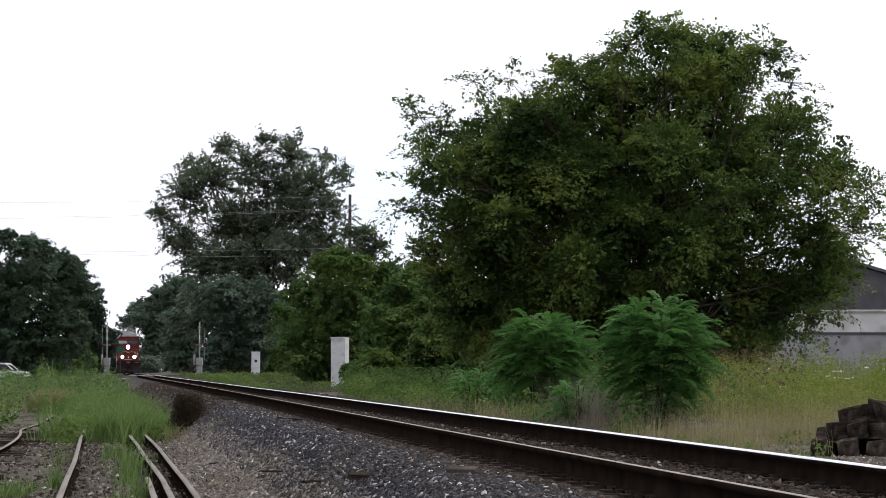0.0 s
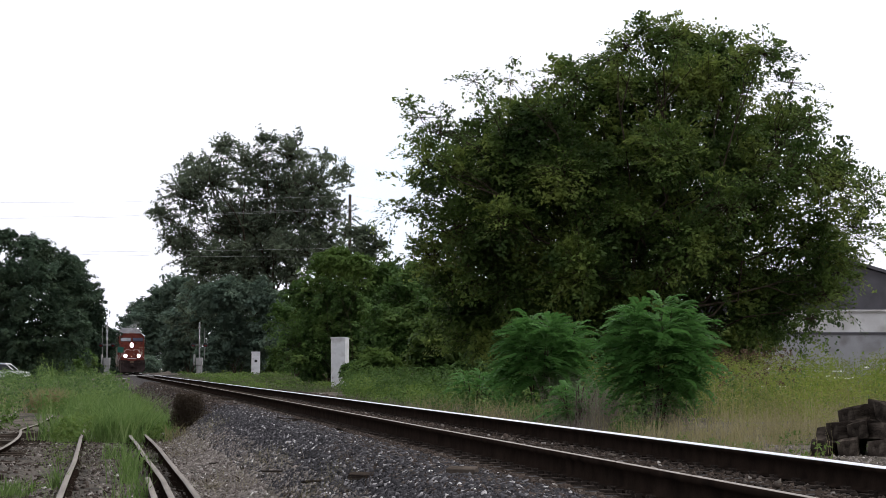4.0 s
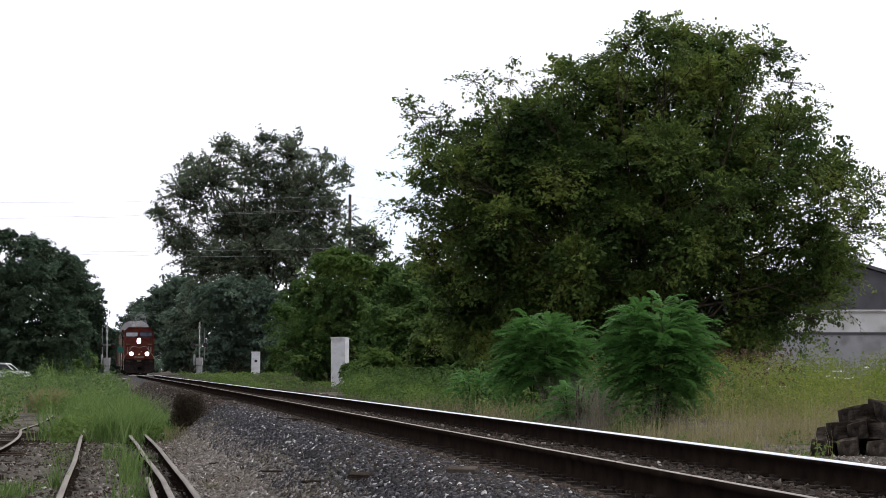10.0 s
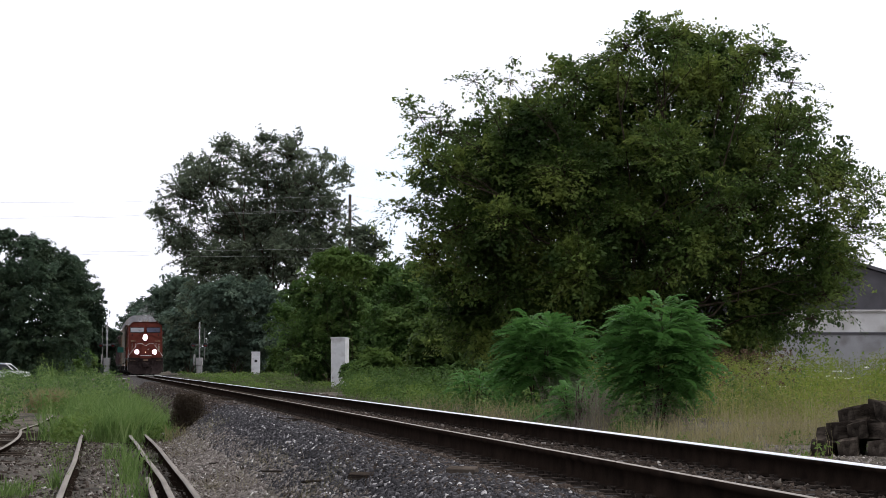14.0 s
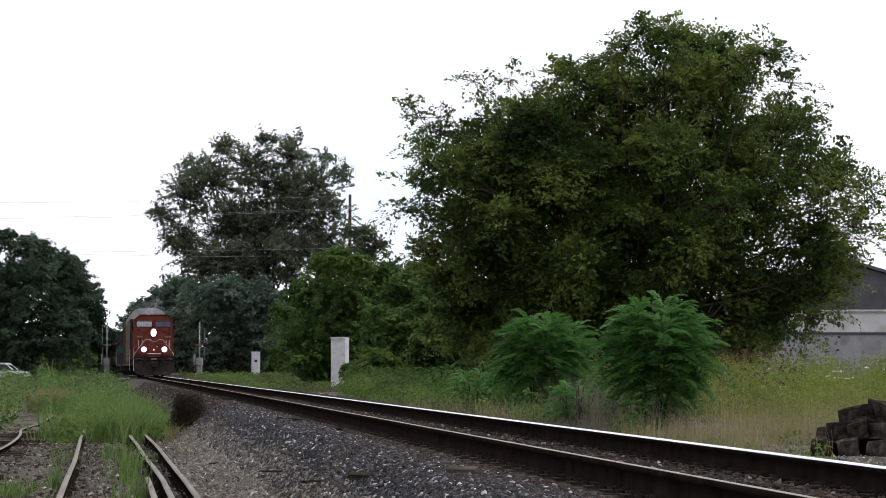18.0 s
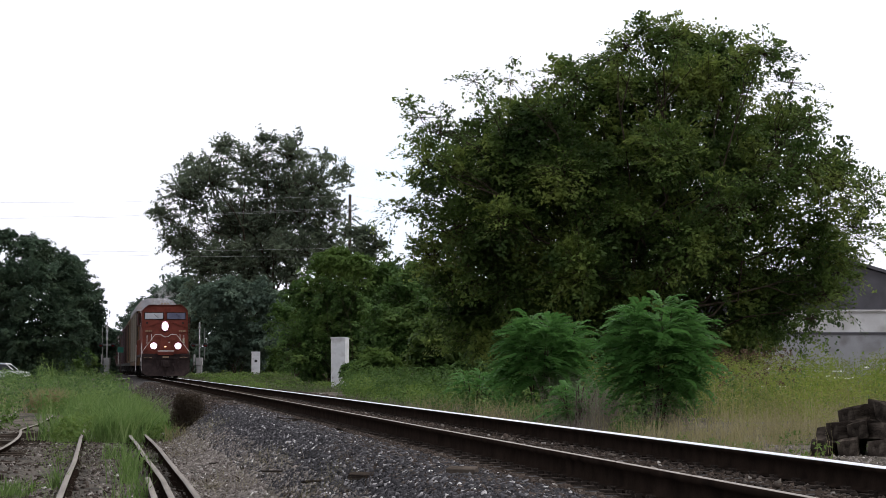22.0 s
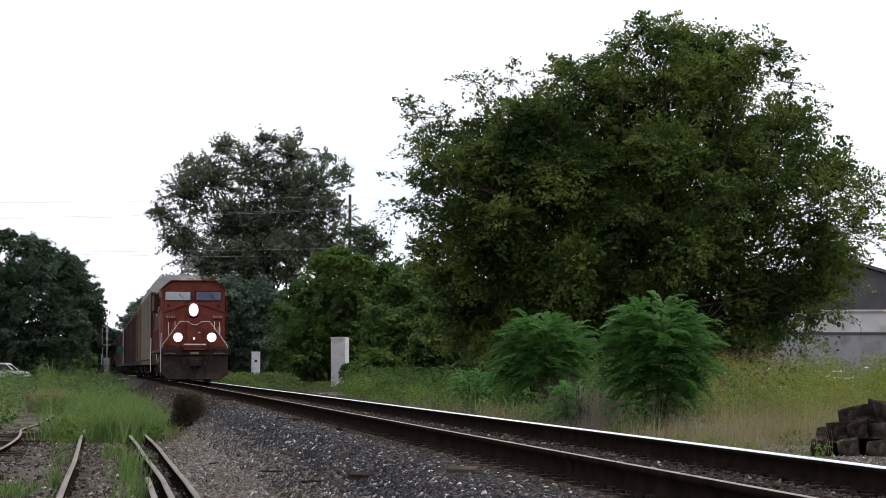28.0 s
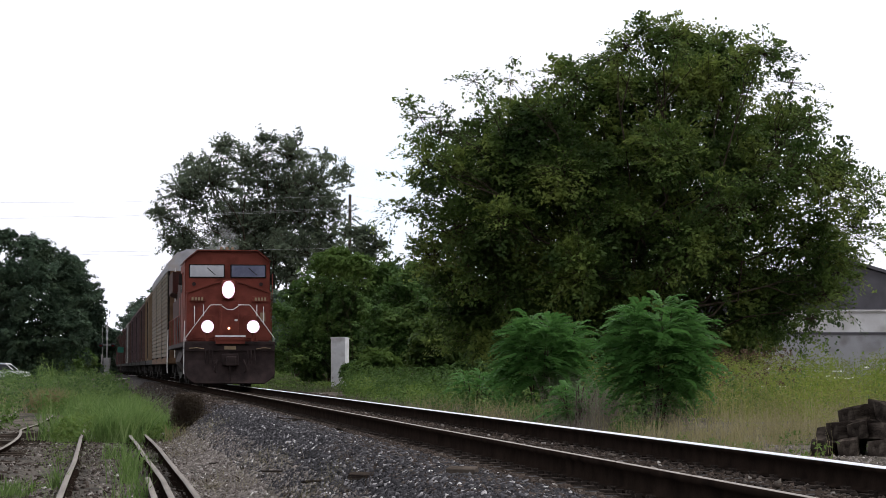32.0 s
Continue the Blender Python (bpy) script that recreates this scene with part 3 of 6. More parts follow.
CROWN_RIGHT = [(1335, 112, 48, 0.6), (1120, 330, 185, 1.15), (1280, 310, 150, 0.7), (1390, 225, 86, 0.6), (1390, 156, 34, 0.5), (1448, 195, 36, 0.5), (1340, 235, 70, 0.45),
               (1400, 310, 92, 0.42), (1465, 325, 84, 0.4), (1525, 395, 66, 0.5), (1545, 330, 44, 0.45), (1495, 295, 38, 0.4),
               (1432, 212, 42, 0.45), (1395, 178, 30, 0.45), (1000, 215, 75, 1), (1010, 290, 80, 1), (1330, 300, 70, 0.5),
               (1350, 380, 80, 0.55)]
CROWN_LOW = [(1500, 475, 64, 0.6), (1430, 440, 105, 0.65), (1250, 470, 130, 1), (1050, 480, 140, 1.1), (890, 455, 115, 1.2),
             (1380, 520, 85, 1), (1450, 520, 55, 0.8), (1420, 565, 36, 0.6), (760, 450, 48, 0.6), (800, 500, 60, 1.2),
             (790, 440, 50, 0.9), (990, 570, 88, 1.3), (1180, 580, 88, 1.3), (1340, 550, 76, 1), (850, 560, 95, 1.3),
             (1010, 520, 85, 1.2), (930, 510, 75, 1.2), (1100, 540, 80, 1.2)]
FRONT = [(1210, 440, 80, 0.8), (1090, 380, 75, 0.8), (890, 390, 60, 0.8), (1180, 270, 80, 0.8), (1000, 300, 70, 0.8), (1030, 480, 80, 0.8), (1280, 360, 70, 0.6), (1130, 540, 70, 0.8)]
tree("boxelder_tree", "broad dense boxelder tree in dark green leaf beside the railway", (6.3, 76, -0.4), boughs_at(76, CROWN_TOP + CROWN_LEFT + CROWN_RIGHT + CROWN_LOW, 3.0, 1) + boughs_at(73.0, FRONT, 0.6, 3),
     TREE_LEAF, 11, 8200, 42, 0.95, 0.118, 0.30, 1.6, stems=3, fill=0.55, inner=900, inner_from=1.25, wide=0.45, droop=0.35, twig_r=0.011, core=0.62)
COT = [(430, 400, 88), (500, 335, 80), (380, 330, 66), (335, 352, 58), (318, 420, 42), (440, 292, 62), (510, 272, 46), (560, 330, 60),
       (590, 375, 42), (560, 420, 52), (480, 460, 70), (390, 470, 60), (302, 388, 30, 0.6), (282, 374, 14, 0.5), (602, 305, 20), (575, 270, 16, 0.6),
       (420, 550, 70), (355, 575, 55), (300, 430, 26, 0.5), (425, 465, 60), (455, 540, 60), (375, 530, 50), (345, 300, 36), (395, 265, 30),
       (470, 250, 24), (400, 390, 60), (470, 400, 60), (530, 390, 55), (545, 448, 42), (505, 440, 50), (570, 462, 34), (520, 490, 40), (332, 452, 44), (362, 478, 46), (582, 438, 36), (440, 490, 56)]
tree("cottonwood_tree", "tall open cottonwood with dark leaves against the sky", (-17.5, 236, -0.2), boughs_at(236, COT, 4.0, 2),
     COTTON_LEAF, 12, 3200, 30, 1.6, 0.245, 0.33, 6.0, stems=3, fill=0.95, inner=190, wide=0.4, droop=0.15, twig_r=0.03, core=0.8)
EDGE = [(640, 420, 24), (612, 412, 16, 0.7), (668, 436, 18, 0.7), (640, 450, 24)]
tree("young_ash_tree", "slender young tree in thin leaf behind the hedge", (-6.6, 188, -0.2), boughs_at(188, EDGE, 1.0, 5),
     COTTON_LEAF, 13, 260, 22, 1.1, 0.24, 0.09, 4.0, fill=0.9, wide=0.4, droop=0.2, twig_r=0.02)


def shrub(label, y, rows, seed, material=None, name="shrub", clumps=420, per=48, rc=0.55, leaf=0.185, depth=1.5, group="lineside shrubs",
          cat="shrub"):
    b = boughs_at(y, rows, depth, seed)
    cx = sum(v[0] for v in b) / len(b)
    return tree(name, label, (cx, y, ground_z(cx, y)), b, material or SHRUB_LEAF, seed, int(clumps * 1.5), per, rc * 1.5, leaf * 0.85, 0.10, 0.7, stems=3,
                group=group, fill=0.5, twigs=1, category=cat, inner=clumps // 3, core=0.8)


shrub("tall rounded green shrub in the hedge beside the line", 138, [(620, 505, 72), (560, 530, 58), (680, 510, 62), (620, 600, 80), (540, 610, 60), (660, 630, 50), (555, 655, 30), (600, 660, 26), (640, 655, 30)], 21, clumps=640)
shrub("tall rounded green shrub in the hedge beside the line", 118, [(730, 540, 70), (690, 600, 60), (780, 560, 70), (740, 490, 40), (740, 630, 50), (690, 655, 30), (775, 640, 40)], 22, clumps=600)
shrub("dense dark shrub under the big tree", 98, [(800, 600, 70), (880, 610, 70), (760, 640, 40), (940, 620, 55), (850, 640, 40)], 23, TREE_LEAF, clumps=480)
shrub("leafy shrub in the hedge beside the line", 170, [(520, 570, 48), (548, 600, 55), (505, 625, 28), (550, 645, 30)], 24, clumps=450, leaf=0.22)
shrub("low leafy shrub in the hedge near the crossing", 228, [(430, 610, 38), (410, 635, 28), (470, 590, 42), (450, 640, 25), (495, 620, 30), (482, 648, 20), (505, 650, 16)], 25, clumps=500, leaf=0.22)
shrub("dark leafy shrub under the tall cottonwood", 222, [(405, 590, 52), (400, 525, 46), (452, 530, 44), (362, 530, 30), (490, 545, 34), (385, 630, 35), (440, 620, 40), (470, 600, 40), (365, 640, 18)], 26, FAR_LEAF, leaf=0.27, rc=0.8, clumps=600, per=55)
shrub("dense undergrowth below the big tree", 86, [(1060, 620, 65), (1180, 620, 65), (980, 640, 50), (1290, 610, 50), (1120, 560, 60), (1350, 590, 40), (1240, 650, 40), (920, 655, 35), (1100, 650, 40)], 27, TREE_LEAF, clumps=760)

TREES = "dark roadside trees"
shrub("dark leafy tree beside the crossing road", 196, [(60, 510, 72), (0, 520, 70), (62, 450, 45), (110, 490, 55), (22, 430, 30), (30, 600, 60), (110, 590, 65), (-50, 560, 90), (60, 640, 35), (0, 640, 35)],
      31, DARK_LEAF, "roadside_tree", 950, 62, 0.8, 0.24, 3, TREES, "tree")
shrub("dark leafy tree beside the crossing road", 232, [(140, 535, 50), (155, 590, 42), (120, 480, 30), (180, 605, 24), (140, 630, 30), (178, 640, 16), (170, 560, 20)],
      32, DARK_LEAF, "roadside_tree", 600, 60, 0.85, 0.27, 3, TREES, "tree")
FAR = "trees behind the crossing"
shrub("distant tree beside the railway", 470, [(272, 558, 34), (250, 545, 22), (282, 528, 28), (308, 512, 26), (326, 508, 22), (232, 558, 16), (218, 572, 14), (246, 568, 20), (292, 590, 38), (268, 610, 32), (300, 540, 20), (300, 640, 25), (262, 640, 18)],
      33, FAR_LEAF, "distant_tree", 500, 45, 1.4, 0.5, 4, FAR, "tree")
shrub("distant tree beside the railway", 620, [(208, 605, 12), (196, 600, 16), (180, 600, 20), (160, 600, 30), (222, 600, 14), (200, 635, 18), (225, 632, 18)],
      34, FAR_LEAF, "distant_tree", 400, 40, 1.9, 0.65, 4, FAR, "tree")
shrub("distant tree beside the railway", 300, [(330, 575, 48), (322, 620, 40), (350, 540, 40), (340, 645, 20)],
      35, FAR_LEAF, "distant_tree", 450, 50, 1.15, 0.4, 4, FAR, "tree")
shrub("rank green bush beside the crossing road", 203, [(20, 640, 24), (70, 642, 22), (115, 638, 24), (150, 640, 16), (-20, 640, 30), (100, 650, 14), (130, 650, 14), (75, 652, 12)],
      36, SHRUB_LEAF, "roadside_bush", 500, 60, 0.7, 0.25, 2, "bushes beside the crossing road", "bush")
shrub("low yellow-green bush in front of the hedge", 113, [(668, 640, 28), (642, 660, 20), (695, 655, 24)], 37, BRIGHT_LEAF, "lineside_bush", 160, 80, 0.4, 0.14, 0.6)
shrub("low leafy bush at the foot of the hedge", 88, [(830, 660, 30), (870, 668, 28), (790, 672, 22)], 38, SHRUB_LEAF, "lineside_bush", 200, 80, 0.35, 0.13, 0.6)
# Two clumps added in brighter leaf stand in for the hedge's lit patches.
shrub("bright leaf clump for a lit patch on top of the hedge", 130, [(600, 462, 22), (570, 470, 16), (640, 470, 18)], 43, BRIGHT_LEAF, "hedge_bright_clump", 150, 60, 0.5, 0.17, 0.8)
shrub("bright leaf clump for a lit patch in the hedge", 142, [(565, 540, 18), (600, 536, 20), (625, 548, 14), (540, 560, 14), (585, 560, 20), (590, 600, 22)], 44, BRIGHT_LEAF, "lineside_bush", 200, 60, 0.5, 0.16, 0.8)
shrub("rank weedy bush against the large signal case", 122, [(616, 656, 10), (630, 654, 13), (645, 657, 12)], 40, SHRUB_LEAF, "lineside_bush", 120, 60, 0.3, 0.13, 0.5)
shrub("dark thicket closing the view behind the roadside trees", 246, [(-20 + 24 * i, 622 + 6 * (i % 2), 26) for i in range(9)], 46, DARK_LEAF, "roadside_bush", 420, 50, 0.8, 0.25, 2, "bushes beside the crossing road", "bush")
shrub("dark thicket closing the hedge behind the tall case", 152, [(690, 500, 40), (650, 560, 46), (720, 580, 46), (560, 580, 46), (600, 620, 40), (520, 600, 34), (680, 640, 30)], 47, DARK_LEAF, "shrub", 420, 50, 0.7, 0.2, 2)
HEDGE = "low hedges beyond the crossing"
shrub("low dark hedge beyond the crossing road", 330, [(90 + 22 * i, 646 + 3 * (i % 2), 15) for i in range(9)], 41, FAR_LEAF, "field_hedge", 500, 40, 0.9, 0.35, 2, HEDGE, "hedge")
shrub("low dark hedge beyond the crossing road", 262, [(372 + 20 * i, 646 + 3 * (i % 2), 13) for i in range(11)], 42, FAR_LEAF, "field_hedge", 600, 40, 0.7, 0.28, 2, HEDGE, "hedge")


# ---- young sumacs with feathered leaves
def frond_mesh(seed, n, droop):
    """One pinnate leaf: a bowed stalk with paired leaflets, along +y."""
    rng = random.Random(seed)
    v, q = [], []

    def at(k):
        return Vector((0, 0.92 * math.sin(k * 1.25) / math.sin(1.25), droop * (0.55 * k - 1.15 * k * k)))

    for i in range(6):
        c = at(i / 5)
        w = 0.007 * (1.2 - i / 5)
        v += [c + Vector((-w, 0, 0)), c + Vector((w, 0, 0))]
        if i:
            b = i * 2
            q.append((b - 2, b - 1, b + 1, b))
    for i in range(n):
        k = 0.14 + 0.86 * i / n
        c = at(k)
        ln = 0.17 * math.sin(math.pi * (0.22 + 0.66 * i / n)) + 0.035
        for s in (-1, 1):
            d = Vector((s, 0.38 + 0.3 * rng.random(), -0.28 - 0.35 * rng.random())).normalized()
            w = Vector((-d.y * s, abs(d.x), 0)).normalized() * ln * 0.25
            m = c + d * ln * 0.5 + Vector((0, 0, 0.012))
            b = len(v)
            v += [c, m + w, c + d * ln, m - w]
            q.append((b, b + 1, b + 2, b + 3))
    return v, q


FROND = []
for i in range(4):
    fv, fq = frond_mesh(40 + i, 11 + i % 2, 0.5 + 0.18 * i)
    fob = soup("frond", fv, fq, SUMAC_LEAF)
    FROND.append(fob.data)
    bpy.data.objects.remove(fob)


def sumac(label, x, y, tall, wide, count, seed, low=0.3, lean=0.0):
    """A clump of bare-footed stems that spread like a vase, with arching feathered leaves over their upper part."""
    rng = random.Random(seed)
    z = ground_z(x, y)
    root = thing("sumac_bush", label, "bush", "young sumacs beside the rails", m=Matrix.Translation((x, y, z)))
    rows, nrng = [], np.random.default_rng(seed)
    stems = 9
    for i in range(stems):
        a = i * 2.4 + 0.5
        r = wide * 0.34 * math.sqrt((i + 0.2) / stems)
        h = (tall - 0.24) * (1 - 0.20 * (i / stems) - 0.06 * rng.random())
        rows.append(grow((0.08 * math.cos(a), 0.08 * math.sin(a), -0.1), (r * math.cos(a) + lean, r * math.sin(a), h), 0.022, 0.010, nrng, 6, 0.02))
    for row in rows:
        limbs("stem", [row], BARK, root, seg=6)
    for i in range(count):
        row = rows[i % stems]
        k = low + (1 - low) * rng.random() ** 0.62
        j = min(int(k * 6), 5)
        c = row[j][0].lerp(row[j + 1][0], k * 6 - j)
        az = math.degrees(math.atan2(c.y, c.x - lean * k)) - 90 + rng.uniform(-120, 120)
        belly = 0.5 + 0.5 * math.sin(math.pi * min(max((k - low) / (1 - low), 0), 1) ** 0.8)
        s = rng.uniform(0.8, 1.15) * wide / 2.7 * belly
        up = mix(-8, 44, (k - low) / (1 - low)) + rng.uniform(-12, 12)
        m = Matrix.Translation(c) @ pose(0, 0, 0, 0, 0, az) @ pose(0, 0, 0, up, rng.uniform(-20, 20), 0) @ Matrix.Diagonal((s, s, s, 1))
        share("frond", FROND[rng.randrange(4)], root, m)
    return root


sumac("bushy young sumac with bright green feathered leaves", 3.49, 39.0, 2.42, 2.2, 520, 51, 0.22, lean=0.08)
sumac("bushy young sumac with bright green feathered leaves", 2.05, 50.0, 2.45, 2.55, 440, 52, 0.12, lean=0.10)
sumac("low sumac shoot with bright green feathered leaves", 2.42, 43.0, 1.05, 1.5, 120, 53, 0.04)
sumac("low sumac shoot with bright green feathered leaves", 0.75, 52.5, 1.25, 1.6, 150, 54, 0.05)
sumac("low sumac shoot with bright green feathered leaves", 1.75, 46.0, 0.55, 1.1, 34, 55, 0.15)


# ---- grass, weeds and dead stalks
def tufts(name, label, material, seed, n, each, y0, y1, d0, d1, height, width, spread, lean=0.45, near=1.2, patch=0.0, category="grass", keep=None):
    rng = np.random.default_rng(seed)
    c = scatter(n, y0, y1, d0, d1, rng, near, patch, keep)
    o = rng.normal(size=(len(c) * each, 3)) * np.array([spread, spread, 0])
    h = np.repeat(0.4 + 1.0 * rng.random(len(c)), each)
    p = np.repeat(c, each, axis=0) + o
    ob = blades(name, p, material, rng, 1.0, width, label, lean, 0.35, None, category)
    co = np.empty(len(ob.data.vertices) * 3, dtype=np.float32)
    ob.data.vertices.foreach_get("co", co)
    co = co.reshape(-1, 6, 3)
    base = p[:, None, :]
    co = base + (co - base) * np.stack([h * height, h * height, h * height], 1)[:, None, :] * np.array([1, 1, 1])
    ob.data.vertices.foreach_set("co", co.astype(np.float32).ravel())
    ob.data.update()
    return ob


def verge(x, y, d):
    """The hedge's foot draws back from the line with distance; the bushes and the tie heap stand clear."""
    if d < 2.6 + 0.1 * max(0, y - 66) or (y < 30 and d < 2.9):
        return False
    return not (y < 31.5 and x > 0.147 * y)


def meadow_only(x, y, d):
    return x > 1.8 and verge(x, y, d)


def rail_gap(x, y, d):
    """A thin strip beside the old rail stays open between the grass clumps."""
    return spur_clear(x, y, d) and not -4.75 < d < -4.3


def spur_clear(x, y, d):
    return y > 86 or not (-6.9 < d < -5.1 or -8.1 < d < -6.95)


def field_open(x, y, d):
    """The weeds stay low round the parked car."""
    return x > -0.172 * y or y < 85


def herbs(name, label, material, seed, n, each, y0, y1, d0, d1, tall, leaf, wide, near=1.0, patch=0.0, keep=None):
    """Leafy weeds: loose domes of small leaves on the ground."""
    rng = np.random.default_rng(seed)
    c = scatter(n, y0, y1, d0, d1, rng, near, patch, keep)
    h = np.repeat(tall * (0.45 + 0.75 * rng.random(len(c))), each)
    o = rng.normal(size=(len(h), 3)) * wide * 0.5
    k = rng.random(len(h)) ** 0.8
    o[:, :2] *= (1.15 - 0.6 * k)[:, None]
    p = np.repeat(c, each, axis=0) + o * np.array([1, 1, 0]) + np.stack([0 * k, 0 * k, h * k], 1)
    nr = unit(o * np.array([1, 1, 0]) * 1.6 / wide + np.array([0, 0, 0.7]) + rng.normal(size=o.shape) * 0.45)
    ob = leaves(name, p, nr, leaf * (0.6 + 0.8 * rng.random(len(p))), material, None, rng, 0.42, 0.1, label)
    return tagged(ob, category="weeds", kind="stuff")


tufts("siding_grass", "tall bright green grass tufts growing over the old siding", GRASS, 61, 80, 60, 50, 118, -5.7, -2.9, 0.55, 0.012, 0.17, 1.0, 1.0, 0.45, keep=rail_gap)
tufts("siding_grass", "fresh green grass tufts between the old rails", GRASS, 62, 16, 34, 23, 54, -4.25, -3.5, 0.30, 0.008, 0.09, 0.9, patch=0.45)
tufts("siding_grass", "fresh green grass tufts beside the old rails", GRASS, 63, 130, 22, 26, 58, -8.8, -4.8, 0.2, 0.008, 0.12, 0.9, patch=0.5, keep=spur_clear)
herbs("field_weeds", "rank green weeds in the field beside the siding", FIELD, 64, 800, 40, 74, 168, -36, -8.6, 1.5, 0.17, 0.7, keep=field_open)
herbs("field_weeds", "rank green weeds closing over the far siding", FIELD, 73, 420, 32, 84, 200, -11, -3.0, 1.1, 0.17, 0.55)
tufts("field_grass", "tall green grass among the field weeds", GRASS, 65, 140, 26, 46, 120, -17, -5.0, 0.42, 0.022, 0.25, 0.7, 1.0, 0.6, keep=spur_clear)
herbs("field_plants", "tall leafy weed plants in the field beside the siding", LUSH_FIELD, 77, 300, 90, 66, 168, -34, -7.8, 2.05, 0.15, 0.7, keep=field_open)
herbs("field_plants", "dark leafy weed plants in the field beside the siding", SHRUB_LEAF, 78, 200, 85, 68, 168, -34, -8.0, 1.9, 0.15, 0.7, keep=field_open)
herbs("field_plants", "broad-leaved weeds beside the buckled spur rails", LUSH_FIELD, 97, 130, 60, 50, 80, -11, -4.9, 0.75, 0.10, 0.5, 1.0, 0.4, spur_clear)
herbs("field_weeds", "low green weeds in front of the parked car", FIELD, 98, 300, 40, 85, 180, -42, -16, 1.1, 0.15, 0.7)
tufts("straw_grass", "straw-coloured dead grass among the field weeds", DRY_GRASS, 85, 130, 30, 62, 120, -17, -7.4, 0.5, 0.016, 0.22, 0.8, 1.0, 0.5)
tufts("field_stalks", "tall upright green weed stalks in the field beside the siding", GRASS, 92, 260, 26, 62, 165, -34, -6.0, 1.15, 0.016, 0.16, 0.35, 1.0, 0.5, "weeds", field_open)
herbs("siding_weeds", "leafy weeds between the old tracks", WEED, 83, 280, 80, 50, 120, -7.0, -2.9, 0.62, 0.13, 0.5, 1.0, 0.45, spur_clear)
herbs("siding_weeds", "low green weeds among the spur rails", WEED, 86, 170, 70, 27, 66, -9.5, -4.9, 0.2, 0.04, 0.35, 1.0, 0.42, spur_clear)
tufts("siding_grass", "thin green grass blades scattered over the old siding", GRASS, 89, 260, 9, 26, 52, -9.0, -3.3, 0.13, 0.008, 0.10, 1.0, 1.2, 0.5, keep=spur_clear)
tufts("dry_litter", "flattened straw and dead stems over the old siding", LITTER, 79, 2400, 7, 19, 62, -9, -2.0, 0.045, 0.11, 0.18, 4.0, 1.3, 0.35)
tufts("dead_litter", "dark dead stems and leaf litter over the old siding", DEAD, 80, 2000, 7, 19, 62, -9, -2.3, 0.045, 0.14, 0.18, 4.0, 1.3, 0.35)
tufts("dry_stalks", "pale dry grass stalks in the gravel", DRY_GRASS, 66, 620, 14, 20, 52, -3.0, -1.9, 0.10, 0.006, 0.14, 0.9, patch=0.55)
herbs("meadow_weeds", "tall yellow-green meadow weeds beyond the main line", MEADOW, 67, 1200, 40, 46, 98, 6.0, 26, 1.25, 0.075, 0.45, 1.0, 0.0, meadow_only)
herbs("lush_weeds", "lush green flowering weeds in the meadow", LUSH, 76, 1300, 36, 44, 82, 9.5, 24, 1.3, 0.075, 0.5, 1.0, 0.0, verge)
tufts("meadow_grass", "tall yellow-green meadow grass beyond the main line", MEADOW, 75, 160, 20, 44, 96, 4.6, 24, 0.6, 0.016, 0.25, 0.3, 1.0, keep=meadow_only)
tufts("dry_meadow_grass", "straw-coloured dry grass along the ballast edge", DRY_GRASS, 68, 1600, 24, 20, 54, 2.6, 13, 0.36, 0.007, 0.22, 0.9, 1.0, 0.35, keep=verge)
herbs("meadow_weeds", "patchy yellow-green weeds among the straw grass", MEADOW, 94, 420, 34, 34, 52, 4.8, 13, 0.75, 0.055, 0.3, 1.0, 0.55, verge)
tufts("meadow_grass", "pale seeding grass standing over the meadow", DRY_GRASS, 95, 190, 16, 32, 56, 4.8, 14, 0.62, 0.005, 0.2, 0.35, 1.0, 0.5, keep=verge)
tufts("dead_tangle", "grey tangle of dead grass between the sumacs", LITTER, 96, 46, 70, 38, 47, 4.3, 5.5, 0.62, 0.004, 0.16, 0.8, 1.0, category="grass")
tufts("verge_grass", "grey-brown dead grass along the rails", LITTER, 69, 420, 22, 36, 100, 2.6, 5.2, 0.24, 0.014, 0.18, 0.6, 1.1, keep=verge)
herbs("verge_weeds", "dark green weeds at the foot of the sumacs", SHRUB_LEAF, 87, 130, 90, 37, 62, 2.75, 5.6, 0.55, 0.075, 0.4, 1.0, 0.42, verge)
herbs("verge_weeds", "green weeds along the foot of the hedge", WEED, 70, 900, 40, 50, 124, 3.0, 11, 0.7, 0.10, 0.4, 1.0, 0.0, verge)
herbs("hedge_foot_weeds", "dark leafy weeds at the foot of the hedge", SHRUB_LEAF, 84, 500, 90, 52, 122, 4.2, 13, 1.05, 0.10, 0.55, 1.0, 0.0, verge)
tufts("crossing_grass", "short grass beside the line near the crossing", DULL_GRASS, 71, 1500, 14, 105, 208, 2.4, 16, 0.22, 0.04, 0.4, 0.6, 1.0)
herbs("crossing_weeds", "low dark weeds beside the line near the crossing", WEED, 88, 260, 40, 106, 204, 2.5, 12, 0.4, 0.14, 0.6)
herbs("edge_weeds", "small green weeds in the ballast edge beside the ties", WEED, 72, 34, 40, 27, 36, 4.0, 7.5, 0.2, 0.06, 0.25)


def clump(x, y, tall, wide, n, seed, material=None, words="tall fresh green grass clump beside the old rails", wide_blade=0.007):
    rng = np.random.default_rng(seed)
    z = ground_z(x, y)
    p = rng.normal(size=(n, 3)) * np.array([wide, wide, 0])
    ob = blades("grass_clump", p, material or GRASS, rng, tall, wide_blade, words, 0.9, 0.4, None, "grass", "")
    ob.matrix_basis = Matrix.Translation((x, y, z))
    tagged(ob, group="grass clumps on the siding")


